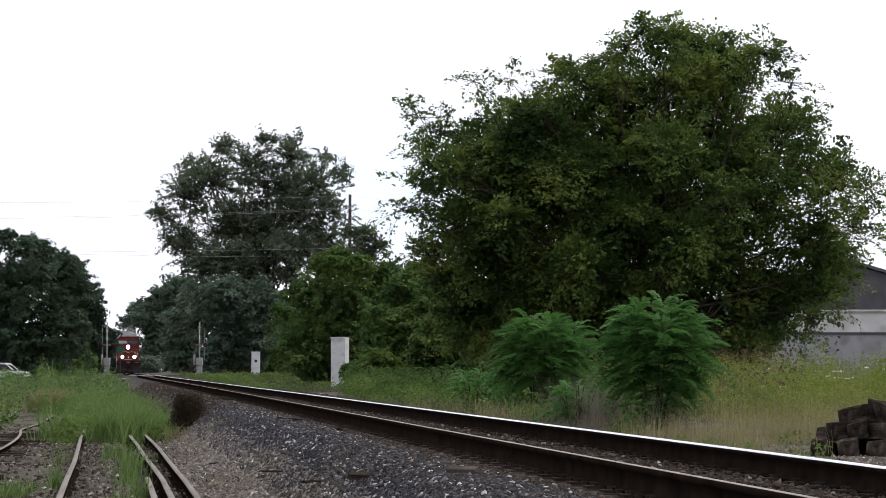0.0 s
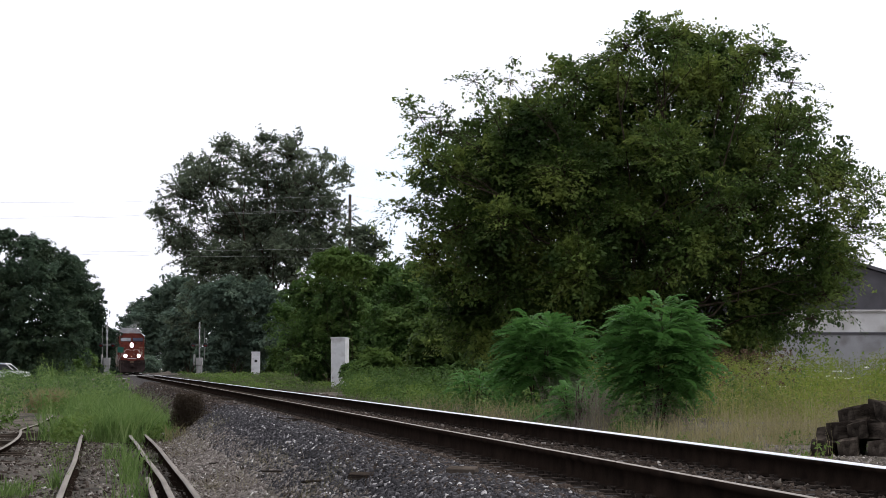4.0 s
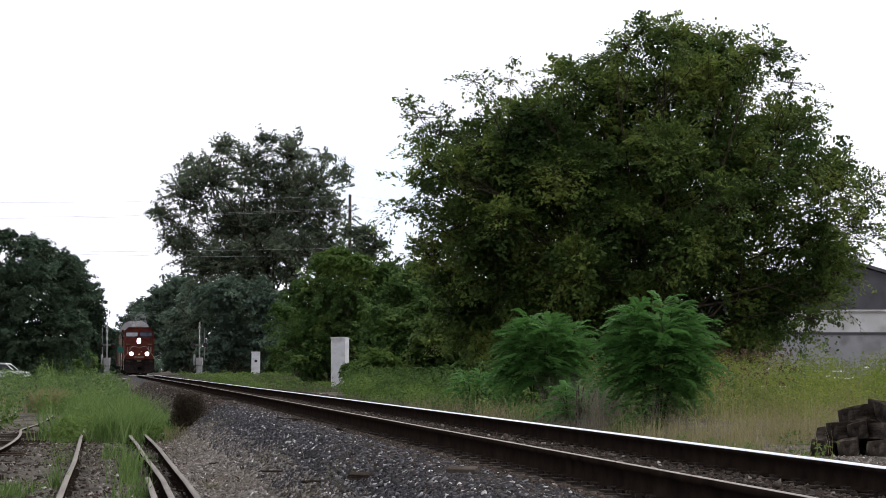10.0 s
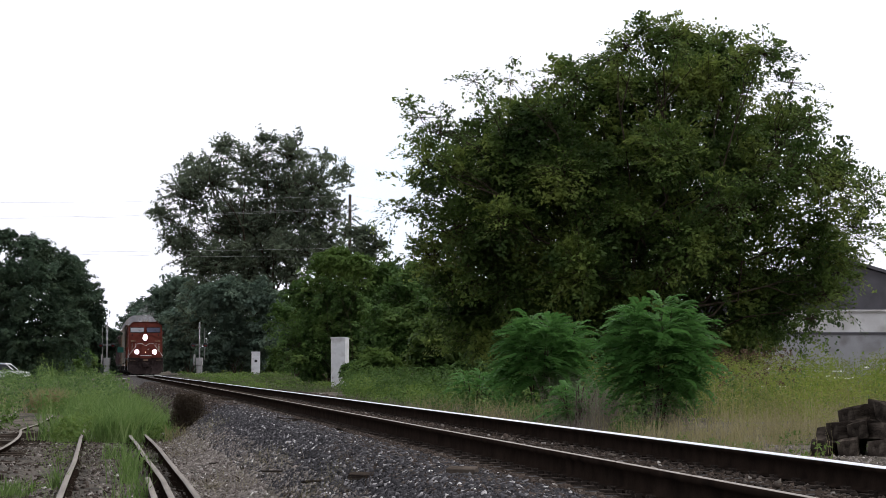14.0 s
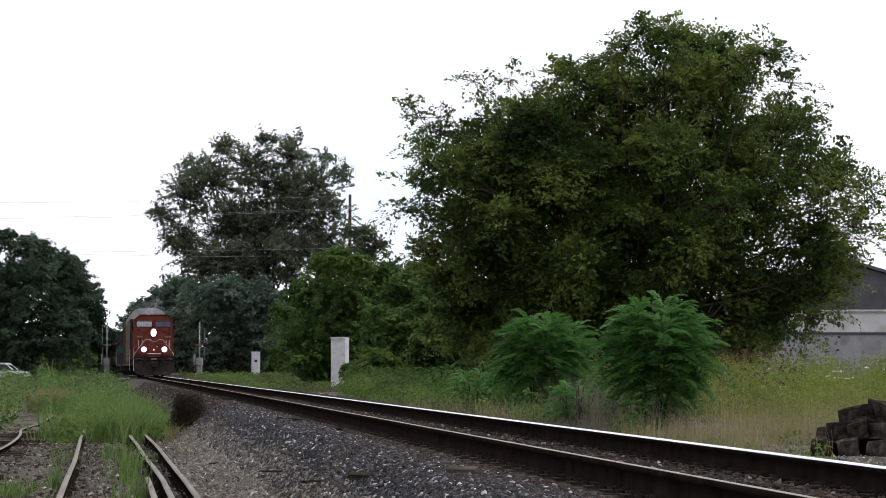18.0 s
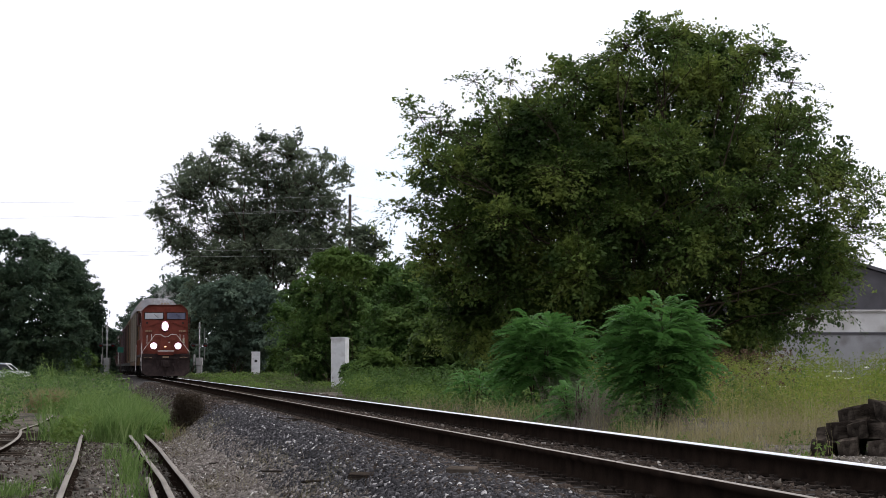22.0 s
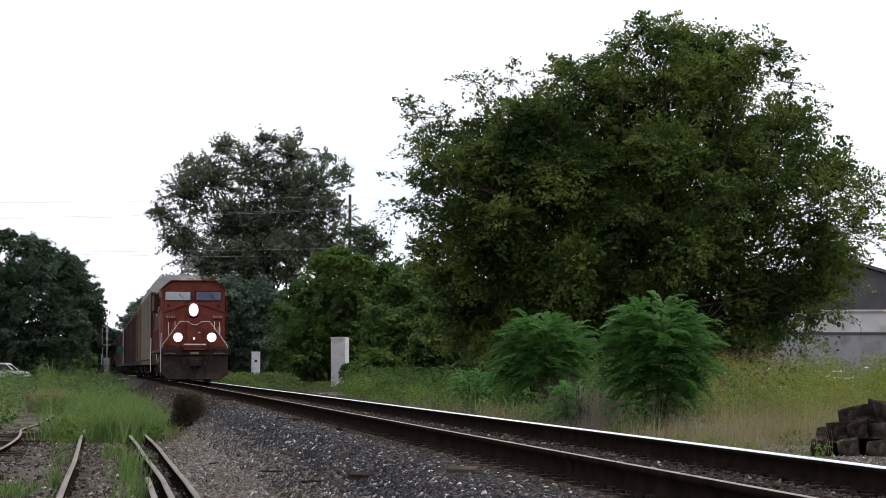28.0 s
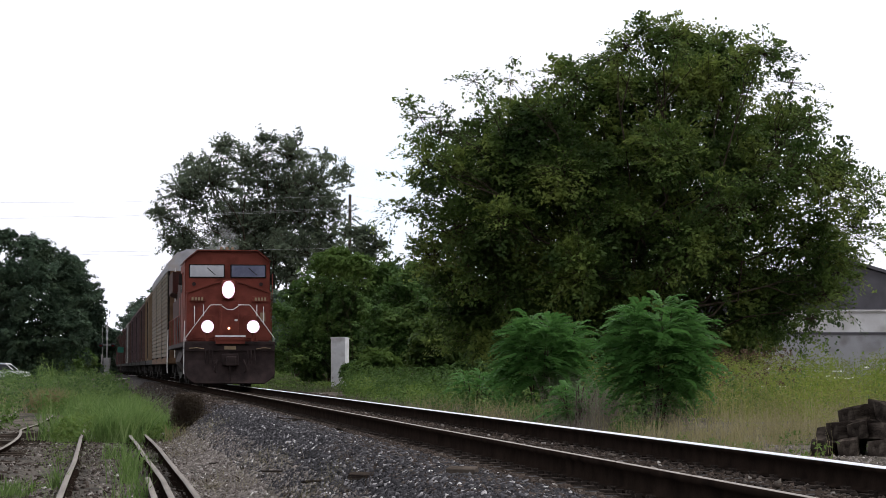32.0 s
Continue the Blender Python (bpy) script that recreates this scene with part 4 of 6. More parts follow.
for i, (gy, gd, gt, gw, gn) in enumerate([(31, -3.85, 0.42, 0.12, 90), (34.5, -3.75, 0.34, 0.10, 60), (28.0, -5.25, 0.22, 0.14, 120), (29.5, -4.75, 0.3, 0.05, 50),
                                          (67, -4.9, 0.75, 0.22, 420), (70, -4.1, 0.85, 0.25, 420), (63, -3.75, 0.7, 0.2, 380), (61, -3.3, 0.75, 0.2, 420),
                                          (26.5, -3.8, 0.3, 0.1, 60), (40, -4.0, 0.3, 0.12, 60), (74, -3.4, 0.8, 0.25, 420), (80, -5.0, 0.8, 0.3, 420)]):
    clump(tx(gy) + gd, gy, gt, gw, gn, 300 + i)
clump(-15.2, 90.5, 0.75, 0.3, 900, 330, DRY_GRASS, "straw-coloured dry grass clump among the spur rails", 0.016)
clump(-5.95, 51.9, 0.3, 0.16, 45, 331, DRY_GRASS, "few pale dry stalks at the foot of the dead bush", 0.009)
for i, (gy, gd, gt, gw) in enumerate([(53.0, -5.2, 0.72, 0.24), (51.0, -4.02, 0.66, 0.2), (52.5, -3.72, 0.7, 0.2), (54, -3.25, 0.66, 0.2), (56, -2.95, 0.5, 0.16)]):
    clump(tx(gy) + gd, gy, gt * (0.85 + 0.1 * (i % 3)), gw * 1.15, 340, 340 + i, wide_blade=0.011)


def brown_patch(x, y, d):
    """The patch of dried weeds behind the nearer sumac."""
    return 0.112 * y < x < (0.148 + 0.012 * noise.noise(Vector((x, y, 2.0)))) * y


def heads(name, label, material, stalk, seed, n, y0, y1, d0, d1, tall, size, flat, per, keep=None):
    """Stalks with seed heads or flower umbels over the meadow."""
    rng = np.random.default_rng(seed)
    c = scatter(n, y0, y1, d0, d1, rng, 1.0, 0.0 if keep else 0.5, keep)
    h = tall * (0.5 + 0.55 * rng.random(len(c)))
    top = c + np.stack([0.1 * rng.normal(size=len(c)), 0.1 * rng.normal(size=len(c)), h], 1)
    p = np.repeat(top, per, axis=0) + rng.normal(size=(len(c) * per, 3)) * np.array([size, size, size * flat])
    nr = unit(np.array([0, -0.3, 1]) + rng.normal(size=p.shape) * (0.25 if flat < 0.5 else 1.0))
    ob = leaves(name, p, nr, size * (0.5 + rng.random(len(p))), material, None, rng, 0.9, 0.1, label)
    tagged(ob, category="flowers" if flat < 0.5 else "weeds", kind="stuff")
    side = np.array([0.0016, 0, 0])
    v = np.stack([c - side, c + side, top + side, top - side], 1).reshape(-1, 3)
    st = soup("weed_stalks", v, np.arange(len(v)).reshape(-1, 4), stalk, None, "thin upright weed stalks in the meadow")
    tagged(st, category="weeds", kind="stuff")


heads("seed_heads", "brown seed heads on tall meadow weeds", SEED_HEAD, MEADOW, 81, 1300, 44, 72, 7.2, 16.5, 1.45, 0.03, 1.0, 16, brown_patch)
herbs("dry_weeds", "tan dried weeds among the brown seed heads", DRY_GRASS, 99, 420, 34, 44, 70, 7.2, 16.5, 1.2, 0.05, 0.35, keep=brown_patch)
heads("flower_umbels", "flat white wild carrot flowers in the meadow", FLOWER, MEADOW, 82, 46, 42, 58, 9.5, 17, 1.05, 0.034, 0.2, 12)

# the dead bush in the gravel
rng_d = np.random.default_rng(90)
bx, by = -5.81, 53.0
bz = ground_z(bx, by)
dead = thing("dead_bush", "dead brown twiggy bush standing in the gravel", "bush", m=Matrix.Translation((bx, by, bz)))
n = 7000
a, r, up = rng_d.random(n) * 6.283, np.sqrt(rng_d.random(n)), rng_d.random(n) ** 0.85
wide = 0.43 * np.clip(1 - np.abs((up - 0.5) / 0.75) ** 4, 0.05, 1) ** 0.5 * (0.8 + 0.4 * np.sin(a + 2.0) * up)
wide = wide * (0.85 + 0.3 * np.sin(a * 3.1 + up * 5) * np.sin(a * 5.3 + 1) + 0.3 * rng_d.random(n) ** 2)
spots = np.stack([r * wide * np.cos(a), r * wide * np.sin(a), up * 0.74], 1)
leaves("dead_leaf_mass", spots * np.array([1, 1, 1.05]) + np.array([0, 0, 0.04]), unit(rng_d.normal(size=spots.shape)), 0.04 * (0.4 + rng_d.random(n)), DEAD, dead, rng_d)
blades("twig_mass", spots[::4], DEAD, rng_d, 0.14, 0.003, "", 1.6, 0.6, dead)
limbs("stem", [grow((0, 0, -0.05), (0.1, 0, 0.6), 0.03, 0.01, rng_d)], BARK, dead)

# ---- the pile of old ties
OLD_TIE = surface("split_weathered_tie", (0.013, 0.0105, 0.009), (0.075, 0.061, 0.050), 0.95, 0, 4, 45, 0.9, 0.02, stain=(0.125, 0.105, 0.085),
                  spread=0.4, stretch=(2.5, 0.35, 2.5))
for i, (px, py, dz, turn, ln) in enumerate([(4.66, 29.2, 0.0, 34, 1.1), (5.0, 29.0, 0.0, 14, 1.6), (5.35, 28.9, 0.0, 24, 1.5), (5.75, 29.2, 0.0, 8, 2.2),
                                            (4.88, 29.4, 0.21, 58, 0.75), (5.18, 29.3, 0.21, 16, 1.6), (5.52, 29.1, 0.21, -14, 2.0), (5.95, 29.0, 0.21, 10, 2.0),
                                            (5.12, 29.7, 0.38, 40, 0.5), (5.62, 29.4, 0.40, 4, 1.9), (5.95, 29.3, 0.40, -14, 2.0), (5.85, 29.5, 0.57, 14, 1.3)]):
    bm = new_box(-0.125, 0.125, 0, ln, 0, 0.215, bev=0.006)
    long_edges = [e for e in bm.edges if abs(e.verts[0].co.y - e.verts[1].co.y) > 0.3]
    bmesh.ops.subdivide_edges(bm, edges=long_edges, cuts=5, use_grid_fill=True)
    for v in bm.verts:
        v.co += Vector((noise.noise(v.co * 7 + Vector((i, 0, 0))), 0, noise.noise(v.co * 7 + Vector((0, i, 0))))) * 0.032
    ob = part("old_tie", bm, OLD_TIE, None, "weathered dark timber railway tie lying in a heap")
    tagged(ob, category="railway tie", group="heap of old ties")
    ob.matrix_basis = pose(px, py, ground_z(px, py) - 0.02 + dz * 1.02, 5 * math.sin(i * 1.7), 12 * math.cos(i * 2), -turn)

# ---- the road and its crossing
ASPHALT = surface("worn_asphalt", (0.045, 0.045, 0.048), (0.09, 0.088, 0.09), 0.9, 0, 2, 60, 0.3, 0.01)
CONCRETE = surface("pale_concrete", (0.32, 0.31, 0.29), (0.5, 0.48, 0.45), 0.85, 0, 3, 40, 0.3, 0.006, stain=(0.24, 0.22, 0.2))
SILVER = surface("aluminium_paint", (0.21, 0.21, 0.205), (0.33, 0.33, 0.325), 0.7, 0.1, 5, 40, 0.1, 0.002, stain=(0.3, 0.28, 0.26))
CASE_WHITE = surface("weathered_white_case_paint", (0.468, 0.468, 0.476), (0.637, 0.637, 0.646), 0.6, 0, 2, 40, 0.1, 0.002, stain=(0.408, 0.399, 0.391))
SIGNAL_BLACK = surface("black_signal_paint", (0.012, 0.012, 0.012), (0.03, 0.03, 0.03), 0.6, 0, 4, 40, 0.1, 0.002)
RED_LENS = surface("unlit_red_lens", (0.12, 0.01, 0.01), (0.18, 0.02, 0.02), 0.2, 0, 4, 40, 0.0, 0.001)
SIGN_GREEN = surface("green_sign_sheet", (0.006, 0.07, 0.048), (0.010, 0.10, 0.07), 0.5, 0, 4, 40, 0.0, 0.001)
POLE_WOOD = surface("grey_pole_wood", (0.045, 0.037, 0.03), (0.11, 0.09, 0.075), 0.9, 0, 4, 50, 0.4, 0.006, stretch=(1, 1, 0.2))
WIRE = surface("grey_wire", (0.36, 0.36, 0.36), (0.5, 0.5, 0.5), 0.6, 0.4, 4, 40, 0.0, 0.001)


def road_centre(x):
    return ROAD_Y + 0.05 * (x + 25)


xs = [-110 + i * 2 for i in range(96)]
rv = []
for x in xs:
    for dy in (-3.6, -1.2, 1.2, 3.6):
        y = road_centre(x) + dy
        rv.append((x, y, ground_z(x, y) + 0.035))
rq = [(i * 4 + k, (i + 1) * 4 + k, (i + 1) * 4 + k + 1, i * 4 + k + 1) for i in range(len(xs) - 1) for k in range(3)]
tagged(soup("road", rv, rq, ASPHALT), "narrow grey asphalt road over the level crossing", "road", kind="structure")
crossing = thing("crossing_deck", "level crossing deck of pale concrete panels round the rails", "level crossing", kind="structure")
yc = road_centre(tx(ROAD_Y))
for d, w in ((-1.15, 0.33), (-0.33, 0.3), (0.33, 0.3), (1.15, 0.33)):
    for k in range(3):
        y = yc - 2.7 + k * 2.7
        ob = part("panel", new_box(-w, w, -1.33, 1.33, -0.14, 0.0, bev=0.02), CONCRETE, crossing)
        ob.matrix_basis = pose(tx(y) + d, y, tz(y) + 0.0, 0, 0, -math.degrees(math.atan(slope(y))))
ob = part("timber_edge", new_box(-1.15, 1.15, -0.2, 0.2, -0.05, 0.16, bev=0.03), CONCRETE, None, "pale weathered beam lying beside the crossing")
tagged(ob, category="beam")
ob.matrix_basis = pose(-27.75, 198, ground_z(-27.75, 198) + 0.04, 0, 0, 4)


def signal_mast(x, y, arm_side):
    z = ground_z(x, y)
    t = thing("crossing_signal", "grey level crossing signal mast with dark flashing lamps", "crossing signal", "level crossing signals",
              m=Matrix.Translation((x, y, z)))
    part("foundation", new_box(-0.4, 0.4, -0.4, 0.4, -0.3, 0.22, bev=0.03), CONCRETE, t)
    part("base_cover", new_box(-0.24, 0.24, -0.25, 0.25, 0.22, 0.9, bev=0.04), SILVER, t, "pale cast base cover")
    mech = part("gate_mechanism", new_box(-0.28, 0.28, -0.32, 0.32, 0.9, 1.6, bev=0.05), SILVER, t, "pale gate mechanism box")
    part("counterweight", new_box(-0.5, -0.4, -0.4, 0.4, 0.9, 1.9, bev=0.02), SILVER, mech)
    part("mast", rod(bmesh.new(), (0, 0, 0.2), (0, 0, 4.75), 0.065, 0.06, 12), SILVER, t, "aluminium-painted mast")
    part("cap", rod(bmesh.new(), (0, 0, 4.72), (0, 0, 4.82), 0.09, 0.03, 12), SILVER, t)
    part("crossarm", pipe([(-0.6, -0.1, 2.75), (0.6, -0.1, 2.75)], 0.035), SILVER, t)
    for s in (-1, 1):
        for f in (-1, 1):
            lamp = part("flasher", rod(bmesh.new(), (s * 0.55, f * 0.14, 2.75), (s * 0.55, f * 0.18, 2.75), 0.2, None, 20), SIGNAL_BLACK, t, "black round flasher hood")
            part("lens", rod(bmesh.new(), (s * 0.55, f * 0.18, 2.75), (s * 0.55, f * 0.2, 2.75), 0.14, None, 16), RED_LENS, lamp)
            part("visor", prism([(s * 0.55 + 0.16 * math.cos(w * 0.35), 2.75 + 0.16 * math.sin(w * 0.35)) for w in range(10)], f * 0.2, f * 0.45), SIGNAL_BLACK, lamp)
    for a in (45, -45):
        bm = new_box(-0.6, 0.6, -0.012, 0.012, -0.11, 0.11)
        ob = part("crossbuck", bm, CASE_WHITE, t, "white crossbuck board seen edge-on")
        ob.matrix_basis = pose(0, 0.09 if a > 0 else 0.12, 3.7, 0, a, 90)
    part("bell", rod(bmesh.new(), (0, -0.1, 4.3), (0, -0.16, 4.3), 0.12, 0.05, 14), SILVER, t)
    part("gate_arm", pipe([(arm_side * 0.42, 0.2, 1.4), (arm_side * 0.45, 0.2, 4.3)], 0.022), SILVER, t, "raised gate arm")
    return t


signal_mast(-30.35, 212.0, -1)
signal_mast(-22.0, 212.0, 1)


def signal_case(label, x, y, w, dp, h, lean):
    z = ground_z(x, y)
    t = thing("signal_case", label, "equipment case", m=pose(x, y, z, 0, 0, lean))
    part("plinth", new_box(-w / 2 - 0.05, w / 2 + 0.05, -dp / 2 - 0.05, dp / 2 + 0.05, -0.3, 0.12), CONCRETE, t)
    body = part("body", new_box(-w / 2, w / 2, -dp / 2, dp / 2, 0.12, h - 0.08, bev=0.02), CASE_WHITE, t, "white sheet-metal case")
    part("roof", side_prism([(-dp / 2 - 0.05, h - 0.1), (dp / 2 + 0.05, h - 0.1), (dp / 2 + 0.05, h - 0.04), (-dp / 2 - 0.05, h)], -w / 2 - 0.012, w / 2 + 0.012),
         CASE_WHITE, t, "thin sheet-metal lid")
    leaves_n = 2 if h < 2.3 else 1
    for k in range(leaves_n):
        rise = (h - 0.3) / leaves_n
        d = part("door", new_box(-w / 2 + 0.03, w / 2 - 0.03, -dp / 2 - 0.012, -dp / 2 + 0.0, 0.2 + k * rise, 0.14 + (k + 1) * rise, bev=0.005), CASE_WHITE, body)
        part("latch", new_box(-w / 2 + 0.1, -w / 2 + 0.14, -dp / 2 - 0.035, -dp / 2 - 0.012, 0.5 + k * 0.9, 0.62 + k * 0.9), SIGNAL_BLACK if h < 2.3 else SILVER, d)
    if h < 2.3:
        part("vent", new_box(-0.12, 0.12, -dp / 2 - 0.035, -dp / 2 - 0.015, h * 0.55, h * 0.66), SIGNAL_BLACK, body, "dark louvred vent")
    return t


signal_case("tall narrow white signal case beside the crossing", -16.35, 205, 0.74, 0.6, 2.1, 6)
signal_case("large pale signal case half hidden by weeds", -5.53, 126, 0.80, 0.72, 2.76, -14)

sx, sy = -29.75, 216.5
sign = thing("road_sign", "small green road sign on a thin post", "sign", m=pose(sx, sy, ground_z(sx, sy)))
part("post", rod(bmesh.new(), (0, 0, -0.3), (0, 0, 2.75), 0.025, None, 8), POLE_WOOD, sign)
part("sign_plate", new_box(-0.28, 0.28, -0.04, -0.03, 2.1, 2.6, bev=0.003), SIGN_GREEN, sign, "plain green sheet")

# ---- utility pole and its wires
ux, uy = -7.95, 200.0
pole = thing("utility_pole", "tall dark timber utility pole beside the road", "utility pole", m=pose(ux, uy, ground_z(ux, uy)))
part("shaft", rod(bmesh.new(), (0, 0, -0.5), (0, 0, 15.4), 0.19, 0.12, 12), POLE_WOOD, pole)
part("crossarm", new_box(-0.06, 0.06, -1.1, 1.1, 14.0, 14.14, bev=0.01), POLE_WOOD, pole)
for k in (-1.0, -0.4, 0.4, 1.0):
    part("insulator", rod(bmesh.new(), (0, k, 14.14), (0, k, 14.36), 0.05, 0.03, 8), SILVER, pole)
far_pole = copy_thing(pole, pose(-72, 197.5, ground_z(-72, 197.5)))
for k, (z0, z1, dy, sag) in enumerate([(15.5, 15.6, 0, 0.75), (14.4, 14.5, -1.0, 0.95), (14.4, 14.3, 1.0, 0.85), (11.0, 11.1, 0, 0.45), (10.2, 11.8, 0.05, 0.4)]):
    for (xa, ya, za), (xb, yb, zb) in (((ux, uy + dy, z0), (-72, 197.5 + dy, z1)), ((ux, uy + dy, z0), (40, 203 + dy, z0 - 4.5))):
        row = [(Vector((mix(xa, xb, i / 16), mix(ya, yb, i / 16), mix(za, zb, i / 16) - sag * 4 * (i / 16) * (1 - i / 16))), 0.0065) for i in range(17)]
        w = limbs("wire", [row], WIRE, None, "thin grey overhead wire sagging between poles", 4)
        tagged(w, category="wire", group="overhead wires")

# ---- the building beyond the meadow
DARK_CLAD = surface("dark_grey_cladding", (0.055, 0.052, 0.058), (0.09, 0.086, 0.094), 0.6, 0.2, 1.5, 30, 0.1, 0.003)
WHITE_WALL = surface("off_white_wall_paint", (0.46, 0.45, 0.44), (0.62, 0.61, 0.6), 0.8, 0, 1, 30, 0.15, 0.004, stain=(0.4, 0.38, 0.36))
GREY_WALL = surface("grey_block_wall", (0.24, 0.24, 0.25), (0.34, 0.34, 0.35), 0.85, 0, 1, 25, 0.3, 0.006, stain=(0.2, 0.19, 0.19))
shed = thing("industrial_building", "low industrial building with a pale wall and dark gable", "building", m=pose(0, 0, ground_z(20, 100)))
gz = ground_z(20, 100)
part("lower_wall", new_box(13.0, 44, 100, 106, -0.4, 2.15 - gz), GREY_WALL, shed, "grey block wall")
part("upper_wall", new_box(13.05, 43.95, 100.03, 105.97, 2.15 - gz, 3.08 - gz), WHITE_WALL, shed, "off-white wall band")
part("coping", new_box(12.95, 44.05, 99.92, 106.05, 3.08 - gz, 3.16 - gz, bev=0.01), WHITE_WALL, shed)
part("trim", new_box(13.0, 44, 99.95, 100.0, 2.1 - gz, 2.2 - gz), DARK_CLAD, shed, "dark trim strip")
g = bmesh.new()
prism([(11.2, -0.3), (26.2, -0.3), (26.2, 3.3 - gz), (18.7, 5.5 - gz), (11.2, 3.3 - gz)], 108, 128, g)
hall = part("hall", g, DARK_CLAD, shed, "dark clad hall with a gable")
part("roof", prism([(10.8, 3.2 - gz), (18.7, 5.54 - gz), (26.6, 3.2 - gz), (26.6, 3.32 - gz), (18.7, 5.68 - gz), (10.8, 3.32 - gz)], 107.6, 128.4), DARK_CLAD, shed, "dark sheet roof")
for k in range(5):
    part("downpipe", rod(bmesh.new(), (15.5 + k * 6, 99.9, 0), (15.5 + k * 6, 99.9, 3.05 - gz), 0.05, None, 8), GREY_WALL, shed)

# ---- a parked car by the crossing road
CAR_PAINT = surface("silver_car_paint", (0.55, 0.56, 0.57), (0.65, 0.66, 0.67), 0.3, 0.3, 2, 30, 0.0, 0.001)
CAR_GLASS = surface("dark_car_glass", (0.02, 0.022, 0.025), (0.04, 0.042, 0.045), 0.08, 0, 2, 30, 0.0, 0.001)
cx, cy = -35.4, 188.0
car = thing("parked_car", "silver saloon car parked behind tall weeds", "car", m=pose(cx, cy, ground_z(cx, cy), 0, 0, 86))
bm = side_prism([(-2.2, 0.35), (-2.2, 0.75), (-1.5, 0.85), (1.6, 0.88), (2.2, 0.8), (2.25, 0.35)], -0.86, 0.86)
bmesh.ops.bevel(bm, geom=bm.edges[:], offset=0.06, segments=2, affect="EDGES")
part("body", bm, CAR_PAINT, car, "silver painted body")
bm = side_prism([(-1.3, 0.84), (-0.55, 1.42), (0.9, 1.44), (1.75, 0.86)], -0.74, 0.74)
part("window_band", bm, CAR_GLASS, car, "dark tinted windows")
bm = side_prism([(-0.70, 1.35), (-0.5, 1.47), (0.86, 1.50), (1.04, 1.37)], -0.76, 0.76)
bmesh.ops.bevel(bm, geom=bm.edges[:], offset=0.02, segments=2, affect="EDGES")
part("roof", bm, CAR_PAINT, car, "silver painted roof")
for s in (-1, 1):
    for y in (-1.4, 1.4):
        w = part("wheel", rod(bmesh.new(), (s * 0.7, y, 0.31), (s * 0.88, y, 0.31), 0.31, None, 18), CAR_GLASS, car, "black tyre")
        part("rim", rod(bmesh.new(), (s * 0.88, y, 0.31), (s * 0.895, y, 0.31), 0.19, None, 14), CAR_PAINT, w)
    part("pillar", pipe([(s * 0.75, -1.25, 0.86), (s * 0.75, -0.55, 1.43)], 0.03), CAR_PAINT, car)
    part("pillar", pipe([(s * 0.75, 1.68, 0.88), (s * 0.75, 0.92, 1.43)], 0.03), CAR_PAINT, car)


# ---- the train
LOCO_RED = surface("faded_red_paint", (0.122, 0.031, 0.021), (0.178, 0.047, 0.033), 0.65, 0, 1.5, 30, 0.08, 0.003, stain=(0.085, 0.020, 0.014))
# Hood red, darker than the red of nose and cab.
HOOD_RED = surface("darker_red_hood_paint", (0.030, 0.010, 0.008), (0.058, 0.015, 0.012), 0.7, 0, 1.5, 30, 0.08, 0.003, stain=(0.02, 0.011, 0.009))
PLOW_BLACK = surface("grimy_black_steel", (0.018, 0.0125, 0.0118), (0.044, 0.030, 0.028), 0.75, 0.1, 3, 40, 0.3, 0.004)
RUNNING = surface("oily_running_gear", (0.010, 0.009, 0.008), (0.028, 0.024, 0.022), 0.8, 0.2, 6, 50, 0.4, 0.004)
RAILING = surface("white_handrail_paint", (0.5, 0.48, 0.45), (0.75, 0.73, 0.7), 0.5, 0, 8, 60, 0.1, 0.001)
# Pinkish rim stands in for the bloom round the lit lamps.
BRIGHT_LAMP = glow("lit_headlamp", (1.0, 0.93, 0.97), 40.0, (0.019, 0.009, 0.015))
AMBER_LAMP = glow("small_amber_lamp", (1.0, 0.55, 0.25), 3.0)
DULL_GOLD = surface("dull_cream_paint", (0.22, 0.16, 0.1), (0.3, 0.22, 0.14), 0.7, 0, 6, 60, 0.05, 0.001)
GOLD = surface("faded_gold_lettering", (0.45, 0.36, 0.2), (0.6, 0.5, 0.3), 0.6, 0, 6, 60, 0.05, 0.001)
# One cab glass in two colours; the paler holds the sky's reflection.
GLASS_BLUE = surface("dark_blue_cab_glass", (0.05, 0.055, 0.085), (0.09, 0.095, 0.13), 0.06, 0.6, 2, 10, 0.0, 0.001)
GLASS = surface("sky_reflection_cab_glass", (0.22, 0.225, 0.235), (0.30, 0.305, 0.315), 0.06, 0.6, 2, 10, 0.0, 0.001)
RACK_SIDE = surface("weathered_yellow_brown_rack_panel", (0.098, 0.084, 0.066), (0.146, 0.128, 0.104), 0.75, 0.0, 2, 30, 0.2, 0.004,
                    stain=(0.20, 0.14, 0.09), spread=0.15)
RACK_ROOF = surface("galvanised_rack_roof", (0.26, 0.26, 0.27), (0.40, 0.40, 0.41), 0.65, 0.2, 2, 30, 0.1, 0.003, stain=(0.34, 0.31, 0.29))
RACK_POST = surface("brown_rack_post", (0.07, 0.04, 0.022), (0.14, 0.085, 0.05), 0.8, 0.1, 3, 40, 0.2, 0.003)


